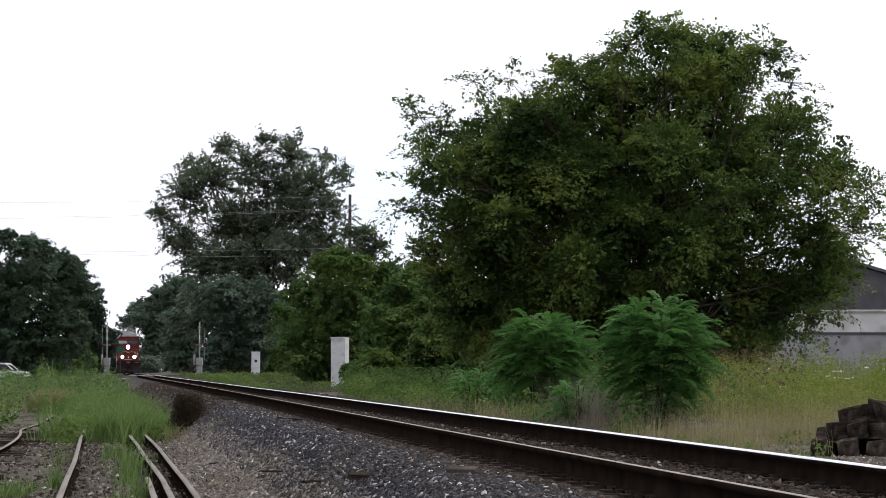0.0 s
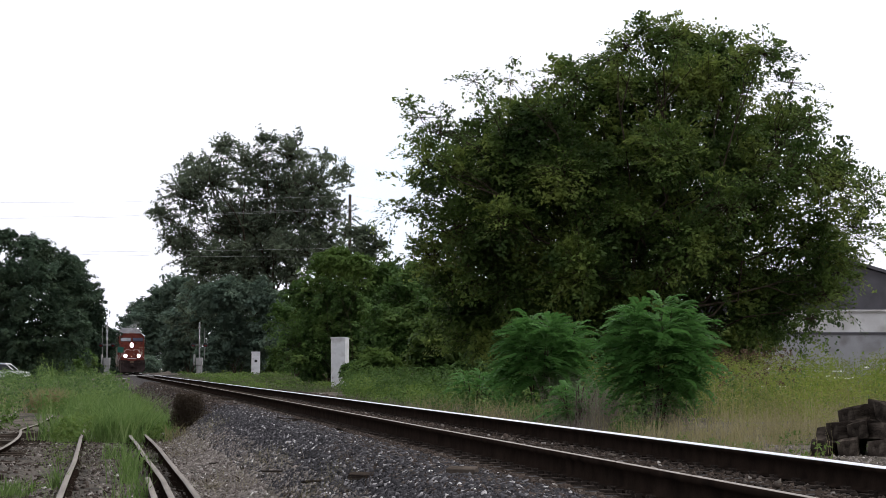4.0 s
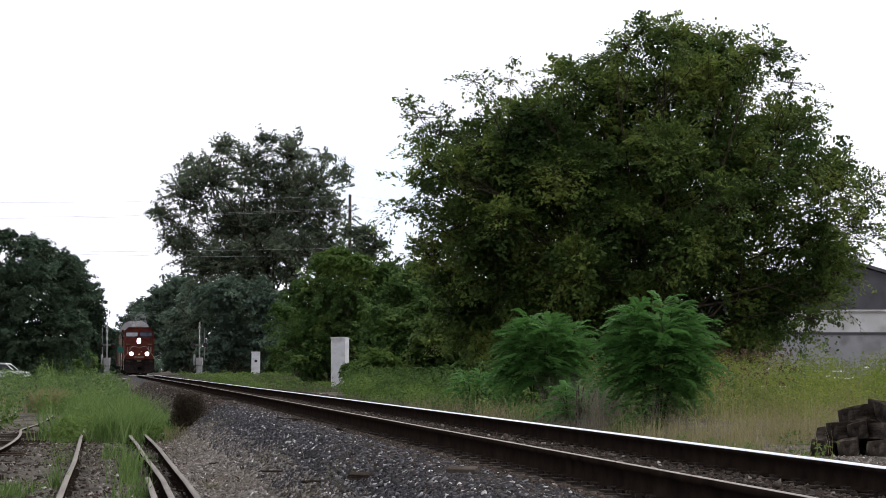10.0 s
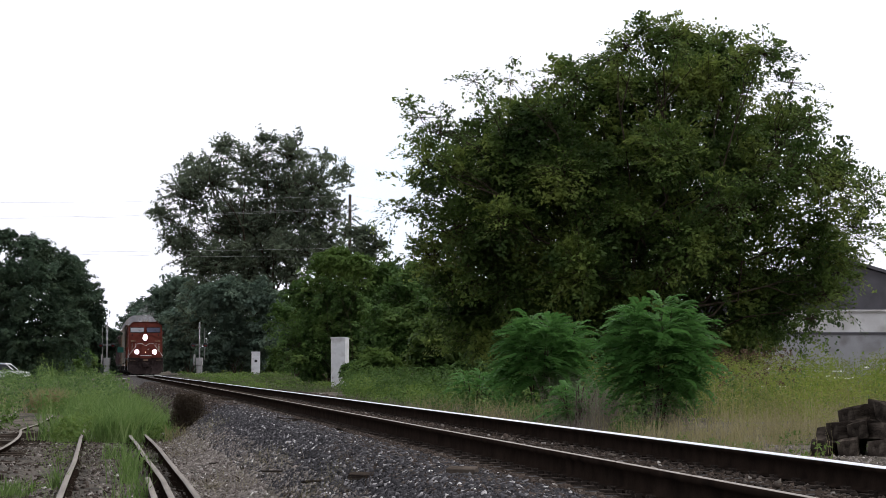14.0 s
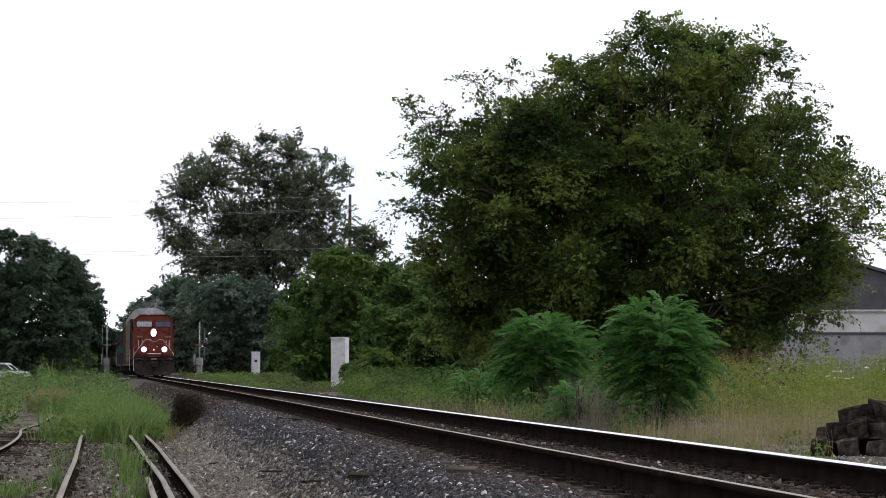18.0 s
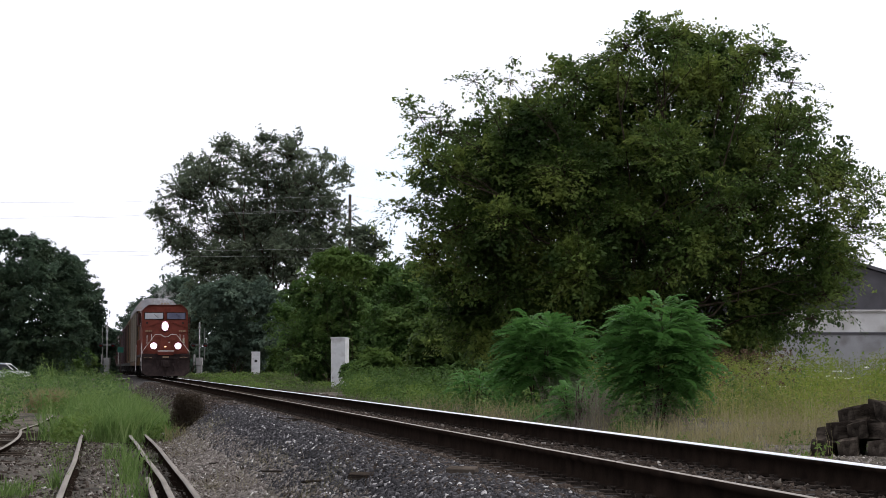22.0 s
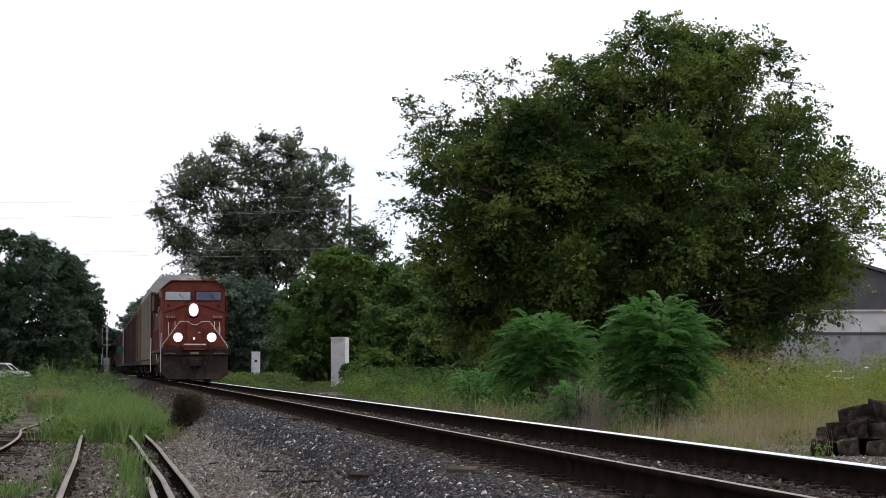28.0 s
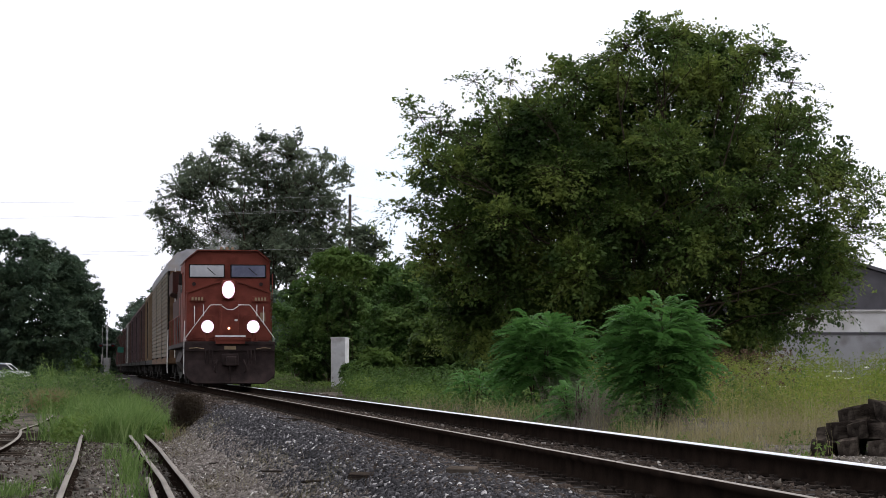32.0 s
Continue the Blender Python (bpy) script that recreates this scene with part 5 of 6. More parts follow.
def wheelset(parent, y, r, gauge=1.435):
    bm = bmesh.new()
    for s in (-1, 1):
        x = s * gauge / 2
        rod(bm, (x, 0, 0), (x + s * 0.13, 0, 0), r, None, 20)
        rod(bm, (x - s * 0.03, 0, 0), (x, 0, 0), r + 0.028, None, 20)
        rod(bm, (x + s * 0.13, 0, 0), (x + s * 0.2, 0, 0), 0.11, None, 8)
        for k in range(5):
            a = k * 1.2566
            box(bm, x + s * 0.13 - 0.01, x + s * 0.13 + 0.01, r * 0.6 * math.cos(a) - 0.05, r * 0.6 * math.cos(a) + 0.05,
                r * 0.6 * math.sin(a) - 0.05, r * 0.6 * math.sin(a) + 0.05)
    rod(bm, (-gauge / 2, 0, 0), (gauge / 2, 0, 0), 0.09, None, 8)
    ob = part("wheelset", bm, RUNNING, parent)
    ob.location = (0, y, r)
    return ob


def side_frame(parent, y, half, x, r, name="truck_frame"):
    p = [(y - half, r + 0.1), (y - half, r - 0.12), (y - half * 0.55, r - 0.16), (y - half * 0.3, r - 0.3), (y + half * 0.3, r - 0.3),
         (y + half * 0.55, r - 0.16), (y + half, r - 0.12), (y + half, r + 0.1), (y + half * 0.3, r + 0.36), (y - half * 0.3, r + 0.36)]
    bm = side_prism(p, x - 0.09, x + 0.09)
    for k in (-0.5, 0, 0.5):
        rod(bm, (x + 0.1 * (1 if x > 0 else -1), y + half * k, r - 0.02), (x + 0.1 * (1 if x > 0 else -1), y + half * k, r + 0.34), 0.1, None, 8)
    return part(name, bm, RUNNING, parent)


def locomotive():
    t = thing("locomotive", "red diesel freight locomotive with three lit white lamps", "locomotive")
    # pilot and plow
    bm, rings = bmesh.new(), []
    for x in (-1.55, -1.42, -1.2, -0.6, 0.0, 0.6, 1.2, 1.42, 1.55):
        back, low = 0.28 * abs(x) / 1.55, 0.14 + 0.3 * max(0.0, (abs(x) - 1.2) / 0.35) ** 1.5
        rings.append([bm.verts.new((x, y, z)) for y, z in ((0.62, 1.36), (0.42, 1.36), (0.40, 0.95), (0.0 + back, low), (0.1 + back, low - 0.03), (0.62, 0.5))])
    for p, q in zip(rings, rings[1:]):
        for k in range(6):
            bm.faces.new((p[k], p[(k + 1) % 6], q[(k + 1) % 6], q[k]))
    bm.faces.new(rings[0])
    bm.faces.new(rings[-1])
    box(bm, -0.28, 0.28, 0.05, 0.5, 0.75, 1.15, 0.03)
    plow = part("plow", bm, PLOW_BLACK, t, "black snow plow and pilot")
    part("plow_rib", new_box(-0.03, 0.03, 0.0, 0.45, 0.2, 0.95), PLOW_BLACK, plow)
    bm = new_box(-0.11, 0.11, -0.28, 0.3, 0.78, 1.02, bev=0.03)
    box(bm, -0.17, 0.17, -0.42, -0.2, 0.74, 1.06, 0.04)
    part("coupler", bm, PLOW_BLACK, t, "black knuckle coupler")
    for s in (-1, 1):
        part("air_hose", pipe([(s * 0.45, 0.1, 0.95), (s * 0.5, -0.02, 0.8), (s * 0.55, 0.0, 0.6), (s * 0.5, 0.05, 0.5)], 0.03), PLOW_BLACK, t)
        bm = bmesh.new()
        for k in range(4):
            box(bm, s * 1.28 - 0.24, s * 1.28 + 0.24, 0.45 - 0.06 * k * 0, 0.85, 0.32 + k * 0.27, 0.35 + k * 0.27)
        box(bm, s * 1.53 - 0.02, s * 1.53 + 0.02, 0.45, 0.85, 0.3, 1.4)
        part("steps", bm, PLOW_BLACK, t, "black steel boarding steps")
    part("pilot_beam", new_box(-1.55, 1.55, 0.3, 0.62, 1.25, 1.5, bev=0.02), PLOW_BLACK, t, "grimy pilot beam")
    bm = new_box(-0.52, 0.52, 0.12, 0.5, 1.62, 1.78, bev=0.03)
    box(bm, -0.5, 0.5, 0.16, 0.5, 1.5, 1.62)
    ac = part("anticlimber", bm, LOCO_RED, t, "red anticlimber shelf")
    part("edge_strip", new_box(-0.52, 0.52, 0.10, 0.14, 1.73, 1.79), RAILING, ac, "pale strip along the front edge")
    part("deck", new_box(-1.55, 1.55, 0.3, 20.6, 1.42, 1.58, bev=0.015), PLOW_BLACK, t, "dark steel walkway deck")
    part("frame_sill", new_box(-1.2, 1.2, 0.6, 20.4, 1.0, 1.42), PLOW_BLACK, t)
    for s in (-1, 1):
        part("cut_lever", pipe([(s * 0.9, 0.26, 1.32), (s * 1.15, 0.26, 1.36), (s * 1.4, 0.28, 1.34)], 0.013), DULL_GOLD, t, "pale uncoupling lever")
        for k in range(3):
            part("mu_hose", pipe([(s * (0.6 + 0.12 * k), 0.3, 1.3), (s * (0.62 + 0.12 * k), 0.2, 1.0), (s * (0.6 + 0.12 * k), 0.22, 0.8)], 0.022), PLOW_BLACK, t)
    part("pilot_plate", new_box(-0.2, 0.2, 0.27, 0.3, 1.3, 1.42), DULL_GOLD, t, "small pale plate over the coupler")
    # nose
    nose = [(-1.47, 1.58), (1.47, 1.58), (1.47, 3.30), (0.42, 3.66), (-0.42, 3.66), (-1.47, 3.30)]
    bm = prism(nose, 1.15, 2.4)
    for v in bm.verts:
        if v.co.y < 1.2 and v.co.z > 3:
            v.co.y += 0.12
    bmesh.ops.bevel(bm, geom=[e for e in bm.edges], offset=0.05, segments=2, affect="EDGES")
    nose_ob = part("nose", bm, LOCO_RED, t, "red wide nose")
    part("nose_door", new_box(-0.34, 0.34, 1.11, 1.16, 1.62, 3.0, bev=0.02), LOCO_RED, nose_ob)
    part("door_handle", new_box(0.2, 0.3, 1.08, 1.12, 2.3, 2.36), RAILING, nose_ob)
    for s in (-1, 1):
        b = part("number_board", new_box(s * 1.1 - 0.28, s * 1.1 + 0.28, 1.12, 1.2, 2.98, 3.16, bev=0.01), LOCO_RED, nose_ob, "red number board")
        bm = bmesh.new()
        for k in range(4):
            box(bm, s * 1.1 - 0.2 + k * 0.11, s * 1.1 - 0.13 + k * 0.11, 1.10, 1.13, 3.015, 3.125)
        part("number_bars", bm, DULL_GOLD, b, "pale plain bars in place of digits")
        part("grab_iron", pipe([(s * 1.2, 1.1, 2.2), (s * 1.2, 1.05, 2.25), (s * 1.2, 1.05, 2.75), (s * 1.2, 1.1, 2.8)], 0.016), RAILING, nose_ob)
    bm = bmesh.new()
    box(bm, 1.1, 1.27, 1.10, 1.16, 2.3, 2.6)
    part("crest", bm, DULL_GOLD, nose_ob, "faded gold square emblem")
    part("nose_hatch", new_box(-1.3, -0.55, 1.12, 1.17, 1.7, 2.5, bev=0.012), LOCO_RED, nose_ob)
    part("nose_hatch", new_box(0.5, 1.0, 1.12, 1.17, 1.7, 2.5, bev=0.012), LOCO_RED, nose_ob)
    for s in (-1, 1):
        part("nose_brow", prism([(s * 1.47, 3.27), (s * 0.42, 3.63), (s * 0.3, 3.63), (s * 0.3, 3.69), (s * 0.42, 3.69), (s * 1.47, 3.33)], 1.17, 1.34), LOCO_RED, nose_ob)
        part("class_light", rod(bmesh.new(), (s * 1.18, 2.02, 3.62), (s * 1.18, 2.1, 3.62), 0.07, None, 10), PLOW_BLACK, nose_ob)
    # headlight
    hl = part("headlight", new_box(-0.27, 0.21, 0.98, 1.3, 3.04, 3.74, bev=0.16), LOCO_RED, t, "red headlight housing")
    # Lamp faces are oversize, so the lit disc takes in the bloom.
    lens = [(-0.03 + 0.225 * math.cos(a * 0.2618), 3.39 + 0.31 * math.sin(a * 0.2618)) for a in range(24)]
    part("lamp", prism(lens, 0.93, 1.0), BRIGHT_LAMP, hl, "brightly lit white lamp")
    for s in (-1, 1):
        d = part("ditch_light", rod(bmesh.new(), (s * 0.785, 0.2, 2.09), (s * 0.785, 0.42, 2.09), 0.235, 0.17, 24), PLOW_BLACK, t, "ditch light in a black housing")
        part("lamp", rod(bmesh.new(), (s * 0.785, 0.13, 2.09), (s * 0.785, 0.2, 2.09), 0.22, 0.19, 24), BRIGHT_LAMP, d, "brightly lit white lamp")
        part("bracket", new_box(s * 0.785 - 0.05, s * 0.785 + 0.05, 0.3, 0.4, 1.58, 1.92), LOCO_RED, d)
    part("marker_lamp", rod(bmesh.new(), (0, 1.07, 2.05), (0, 1.12, 2.05), 0.045, None, 10), AMBER_LAMP, t, "small lit amber lamp")
    # front handrails
    for s in (-1, 1):
        pts = [(s * 1.52, 0.35, 1.3), (s * 1.52, 0.35, 1.72), (s * 0.78, 0.3, 2.72), (s * 0.68, 0.3, 2.84), (s * 0.28, 0.3, 2.84)]
        part("front_handrail", pipe(pts, 0.012), RAILING, t, "white bent handrail")
        part("stanchion", pipe([(s * 0.92, 0.32, 1.58), (s * 0.92, 0.32, 2.45)], 0.016), LOCO_RED, t)
        part("stanchion_tip", pipe([(s * 0.92, 0.32, 2.45), (s * 0.92, 0.32, 2.85)], 0.016), RAILING, t)
        part("stanchion", pipe([(s * 0.3, 0.32, 1.58), (s * 0.3, 0.32, 2.85)], 0.016), LOCO_RED, t)
    part("safety_chain", pipe([(-0.28, 0.3, 2.8), (-0.1, 0.3, 2.68), (0.1, 0.3, 2.68), (0.28, 0.3, 2.8)], 0.012), RAILING, t)
    # cab
    cab = [(-1.5, 1.58), (1.5, 1.58), (1.5, 4.42), (1.05, 4.78), (-1.05, 4.78), (-1.5, 4.42)]
    bm = prism(cab, 2.1, 6.1)
    bmesh.ops.bevel(bm, geom=bm.edges[:], offset=0.04, segments=2, affect="EDGES")
    cab_ob = part("cab", bm, LOCO_RED, t, "red crew cab")
    part("cab_roof_plate", prism([(-1.52, 4.41), (-1.06, 4.79), (1.06, 4.79), (1.52, 4.41), (1.52, 4.45), (1.07, 4.83), (-1.07, 4.83), (-1.52, 4.45)],
                                 1.95, 6.15), LOCO_RED, cab_ob)
    for x0, x1 in ((-1.36, -0.1), (0.1, 1.36)):
        w = part("windshield", new_box(x0, x1, 2.05, 2.11, 3.84, 4.32, bev=0.02), RUNNING, cab_ob, "cab windshield in a dark frame")
        part("pane", new_box(x0 + 0.04, x1 - 0.04, 2.035, 2.055, 3.88, 4.28), GLASS if x0 < 0 else GLASS_BLUE, w, "glass pane with a reflection tone in its colour")
        part("wiper", pipe([((x0 + x1) / 2, 2.02, 4.2), ((x0 + x1) / 2 + 0.3, 2.02, 3.95)], 0.012), RUNNING, w)
    for s in (-1, 1):
        for y0 in (3.5, 4.6):
            w = part("side_window", new_box(s * 1.5 - 0.02, s * 1.5 + 0.02, y0, y0 + 0.9, 3.4, 4.1, bev=0.01), RUNNING, cab_ob)
            part("pane", new_box(s * 1.5 - 0.03, s * 1.5 + 0.03, y0 + 0.06, y0 + 0.84, 3.46, 4.04), GLASS, w)
        part("mirror", new_box(s * 1.62 - 0.08, s * 1.62 + 0.08, 2.5, 2.54, 3.6, 4.0, bev=0.01), RUNNING, cab_ob)
        part("cab_side_rail", pipe([(s * 1.55, 2.0, 1.6), (s * 1.58, 2.0, 4.0)], 0.014), LOCO_RED, cab_ob)
    bm = bmesh.new()
    for k, dx in enumerate((-0.2, 0.0, 0.2)):
        rod(bm, (dx, 2.4 + 0.1 * k, 4.91), (dx, 2.9, 4.91), 0.055, 0.025, 10)
        rod(bm, (dx, 2.8, 4.8), (dx, 2.8, 4.93), 0.025, None, 6)
    part("horn", bm, DULL_GOLD, t, "pale three-chime air horn")
    part("antenna", new_box(-0.5, -0.3, 4.2, 4.5, 4.8, 4.9, bev=0.02), RAILING, t)
    # long hood
    hood = [(-0.88, 1.58), (0.88, 1.58), (0.88, 4.35), (0.7, 4.56), (-0.7, 4.56), (-0.88, 4.35)]
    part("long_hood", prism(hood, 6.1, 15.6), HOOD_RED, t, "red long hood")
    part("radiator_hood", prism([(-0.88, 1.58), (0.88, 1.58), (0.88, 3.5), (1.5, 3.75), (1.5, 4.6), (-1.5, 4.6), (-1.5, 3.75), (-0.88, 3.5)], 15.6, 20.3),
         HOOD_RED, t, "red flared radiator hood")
    cabinet = part("equipment_cabinet", new_box(-1.44, -0.9, 6.12, 10.6, 1.58, 3.9, bev=0.03), HOOD_RED, t, "darker red equipment cabinet behind the cab")
    for k in range(4):
        door = part("cabinet_door", new_box(-1.47, -1.43, 6.25 + k * 1.08, 7.22 + k * 1.08, 1.75, 3.6, bev=0.01), HOOD_RED, cabinet)
        part("louvre", new_box(-1.485, -1.46, 6.35 + k * 1.08, 7.12 + k * 1.08, 1.85, 2.4), PLOW_BLACK, door, "dark louvred vent")
        if k == 1:
            part("panel", new_box(-1.49, -1.46, 6.3 + k * 1.08, 7.18 + k * 1.08, 2.55, 3.3, bev=0.008), LOCO_RED, door, "brighter red panel")
    for y in (1.0, 19.9, 20.55):
        part("step_rail", pipe([(-1.56, y, 0.45), (-1.57, y, 0.7), (-1.56, y, 1.5), (-1.54, y, 2.3)], 0.014), RAILING, t, "white boarding handrail")
    for s in (-1, 1):
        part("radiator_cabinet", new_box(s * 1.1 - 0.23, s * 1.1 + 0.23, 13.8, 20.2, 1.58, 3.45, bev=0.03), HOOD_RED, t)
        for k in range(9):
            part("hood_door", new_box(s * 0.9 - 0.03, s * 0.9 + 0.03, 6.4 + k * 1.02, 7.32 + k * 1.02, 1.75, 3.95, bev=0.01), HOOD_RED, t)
        part("lettering", new_box(s * 0.94 - 0.01, s * 0.94 + 0.01, 8.6, 13.4, 2.5, 3.25), GOLD, t, "gold bar in place of lettering")
        part("intake_box", new_box(s * 0.98 - 0.3, s * 0.98 + 0.3, 6.3, 8.3, 3.7, 4.4, bev=0.04), PLOW_BLACK, t, "dark air intake box")
        for k in range(8):
            y = 6.6 + k * 1.85
            part("stanchion", pipe([(s * 1.5, y, 1.58), (s * 1.5, y, 2.62)], 0.016), LOCO_RED, t)
        part("side_handrail", pipe([(s * 1.5, 6.3, 2.62), (s * 1.5, 20.2, 2.62)], 0.018), LOCO_RED, t)
    part("exhaust_stack", new_box(-0.35, 0.35, 10.4, 11.1, 4.5, 4.8, bev=0.03), PLOW_BLACK, t, "sooty exhaust stack")
    for k in range(3):
        part("roof_fan", rod(bmesh.new(), (0, 12.2 + k * 1.15, 4.55), (0, 12.2 + k * 1.15, 4.68), 0.5, None, 16), PLOW_BLACK, t)
    part("fuel_tank", prism([(-1.3, 1.3), (-1.45, 0.9), (-1.1, 0.45), (1.1, 0.45), (1.45, 0.9), (1.3, 1.3)], 8.0, 13.2), PLOW_BLACK, t)
    sets = []
    for c in (4.1, 17.0):
        for s in (-1, 1):
            side_frame(t, c, 2.5, s * 1.02, 0.53)
        for k in (-1.85, 0, 1.85):
            sets.append(wheelset(t, c + k, 0.53))
    return t, sets


def freight_trucks(t, length, inset):
    sets = []
    for c in (inset, length - inset):
        for s in (-1, 1):
            side_frame(t, c, 1.25, s * 1.0, 0.46)
        part("bolster", new_box(-1.1, 1.1, c - 0.2, c + 0.2, 0.5, 0.95), RUNNING, t)
        for k in (-0.88, 0.88):
            sets.append(wheelset(t, c + k, 0.46))
    for y in (-0.35, length + 0.05):
        part("coupler", new_box(-0.13, 0.13, y, y + 0.3, 0.75, 1.05, bev=0.03), RUNNING, t)
    return sets


def autorack():
    t = thing("autorack_wagon", "yellow-brown autorack wagon with a pale galvanised roof", "railway wagon")
    n = 27.2
    part("body", prism([(-1.42, 1.0), (1.42, 1.0), (1.42, 4.9), (-1.42, 4.9)], 0.25, n - 0.25), RACK_POST, t)
    roof = [(-1.53, 4.88), (1.53, 4.88), (1.46, 5.25), (1.15, 5.62), (0.7, 5.80), (-0.7, 5.80), (-1.15, 5.62), (-1.46, 5.25)]
    r = part("roof", prism(roof, 0.0, n), RACK_ROOF, t, "pale galvanised roof with rounded shoulders")
    for k in range(19):
        y = 0.1 + k * 1.5
        rim = [(x * 1.012, z + 0.02) for x, z in roof]
        part("roof_rib", prism(rim, y - 0.03, y + 0.03), RACK_ROOF, r)
    part("sill", new_box(-1.5, 1.5, 0, n, 0.85, 1.1, bev=0.02), RACK_POST, t)
    face = []
    for k in range(20):
        z = k * 0.185
        face += [(0.05, z), (0.05, z + 0.13), (0.005, z + 0.14), (0.005, z + 0.18)]
    p0 = part("side_panel", prism(face + [(-x, z) for x, z in reversed(face)], -3.95, 3.95), RACK_SIDE, t, "louvred tan side panel")
    p0.location = (-1.47, 4.6, 1.17)
    for s in (-1, 1):
        for k in range(3):
            y = 4.6 + k * 9.0
            if not (s == -1 and k == 0):
                share("side_panel", p0.data, t, pose(s * 1.47, y, 1.17))
            for dy in (-4.3, 4.3):
                part("post", new_box(s * 1.45 - 0.05, s * 1.45 + 0.05, y + dy - 0.12, y + dy + 0.12, 0.9, 4.9), RUNNING, t, "dark steel post")
        part("ladder", pipe([(s * 1.2, -0.06, 1.1), (s * 1.2, -0.06, 5.0)], 0.02), RAILING, t)
    for y in (0.1, n - 0.1):
        for s in (-1, 1):
            bm = new_box(s * 0.72 - 0.7, s * 0.72 + 0.7, y - 0.08, y + 0.08, 1.1, 5.3, bev=0.02)
            for k in range(5):
                box(bm, s * 0.72 - 0.66, s * 0.72 + 0.66, y - 0.11, y + 0.11, 1.5 + k * 0.75, 1.58 + k * 0.75)
            part("end_door", bm, RACK_POST, t, "ribbed end door")
    return t, freight_trucks(t, n, 3.0)


def boxcar(paint, label, n, top, ribs=12, roof_mat=None):
    t = thing("freight_wagon", label, "railway wagon", "wagons of the freight train")
    part("body", prism([(-1.42, 1.05), (1.42, 1.05), (1.42, top - 0.25), (-1.42, top - 0.25)], 0.15, n - 0.15), paint, t)
    part("roof", prism([(-1.52, top - 0.28), (1.52, top - 0.28), (1.5, top - 0.12), (0, top), (-1.5, top - 0.12)], 0.05, n - 0.05), roof_mat or paint, t)
    part("sill", new_box(-1.46, 1.46, 0.1, n - 0.1, 0.85, 1.12), RUNNING, t)
    rib = part("side_rib", new_box(-0.05, 0.05, -0.06, 0.06, 1.1, top - 0.28), paint, t)
    rib.location = (-1.46, 0.3, 0)
    for s in (-1, 1):
        for k in range(ribs):
            y = 0.3 + k * (n - 0.6) / (ribs - 1)
            if (s, k) != (-1, 0):
                share("side_rib", rib.data, t, pose(s * 1.46, y, 0))
        d = part("sliding_door", new_box(s * 1.5 - 0.03, s * 1.5 + 0.03, n / 2 - 1.5, n / 2 + 1.5, 1.1, top - 0.4, bev=0.015), paint, t)
        part("door_bar", pipe([(s * 1.55, n / 2 - 0.4, 1.2), (s * 1.55, n / 2 - 0.4, top - 0.5)], 0.03), RUNNING, d)
    for k in range(6):
        part("rung", pipe([(-1.4, 0.08, 1.3 + k * 0.5), (-0.95, 0.08, 1.3 + k * 0.5)], 0.018), RAILING, t)
    return t, freight_trucks(t, n, 2.2)


BROWN = surface("brown_wagon_paint", (0.048, 0.028, 0.024), (0.085, 0.05, 0.043), 0.75, 0, 1.5, 30, 0.1, 0.003, stain=(0.06, 0.035, 0.03))
PLUM = surface("plum_brown_wagon_paint", (0.050, 0.032, 0.034), (0.088, 0.058, 0.060), 0.75, 0, 1.5, 30, 0.1, 0.003, stain=(0.055, 0.035, 0.035))
TAN = surface("dirty_tan_wagon_paint", (0.11, 0.078, 0.05), (0.165, 0.122, 0.08), 0.75, 0, 1.5, 30, 0.1, 0.003, stain=(0.13, 0.08, 0.05))
GREY_CAR = surface("dirty_grey_wagon_paint", (0.20, 0.19, 0.18), (0.34, 0.33, 0.31), 0.75, 0, 1.5, 30, 0.1, 0.003, stain=(0.13, 0.11, 0.1))
DARK_RED = surface("dark_red_wagon_paint", (0.055, 0.022, 0.02), (0.09, 0.036, 0.032), 0.75, 0, 1.5, 30, 0.1, 0.003, stain=(0.06, 0.03, 0.025))

CONSIST = [(locomotive(), 0.0, 20.6), (autorack(), 21.2, 27.2)]
at = 49.4
first = {}
for paint, words, n, top in [(TAN, "dirty tan boxcar", 15.5, 5.0), (BROWN, "brown ribbed boxcar", 16.5, 4.9), (PLUM, "plum brown ribbed boxcar", 16.5, 4.9),
                             (PLUM, "plum brown ribbed boxcar", 16.5, 4.9), (BROWN, "brown ribbed boxcar", 14.5, 4.8), (GREY_CAR, "dirty grey boxcar", 3.0 + 12.5, 4.9),
                             (DARK_RED, "dark red boxcar", 15.5, 4.7)] + [(BROWN, "brown ribbed boxcar", 16.5, 4.8), (DARK_RED, "dark red boxcar", 15.5, 4.7)] * 5:
    if words not in first or at < 120:
        made = boxcar(paint, words + " in the freight train", n, top)
        first.setdefault(words, made)
    else:
        made = (copy_thing(first[words][0], Matrix()), [])
    CONSIST.append((made, at, n))
    at += n + 0.9

SPEED = 7.19


def front_y(t):
    return 80.74 + SPEED * (32.0 - t)


def on_track(y0, n):
    """The pose of a vehicle whose front end is at the distance y0 and which is n long."""
    a, b = Vector((tx(y0 + n * 0.15), y0 + n * 0.15, tz(y0 + n * 0.15))), Vector((tx(y0 + n * 0.85), y0 + n * 0.85, tz(y0 + n * 0.85)))
    d = (b - a).normalized()
    rz = math.degrees(math.atan2(-d.x, d.y))
    p = a - d * n * 0.15
    return pose(p.x, p.y, p.z, math.degrees(math.asin(d.z)), 0, rz)


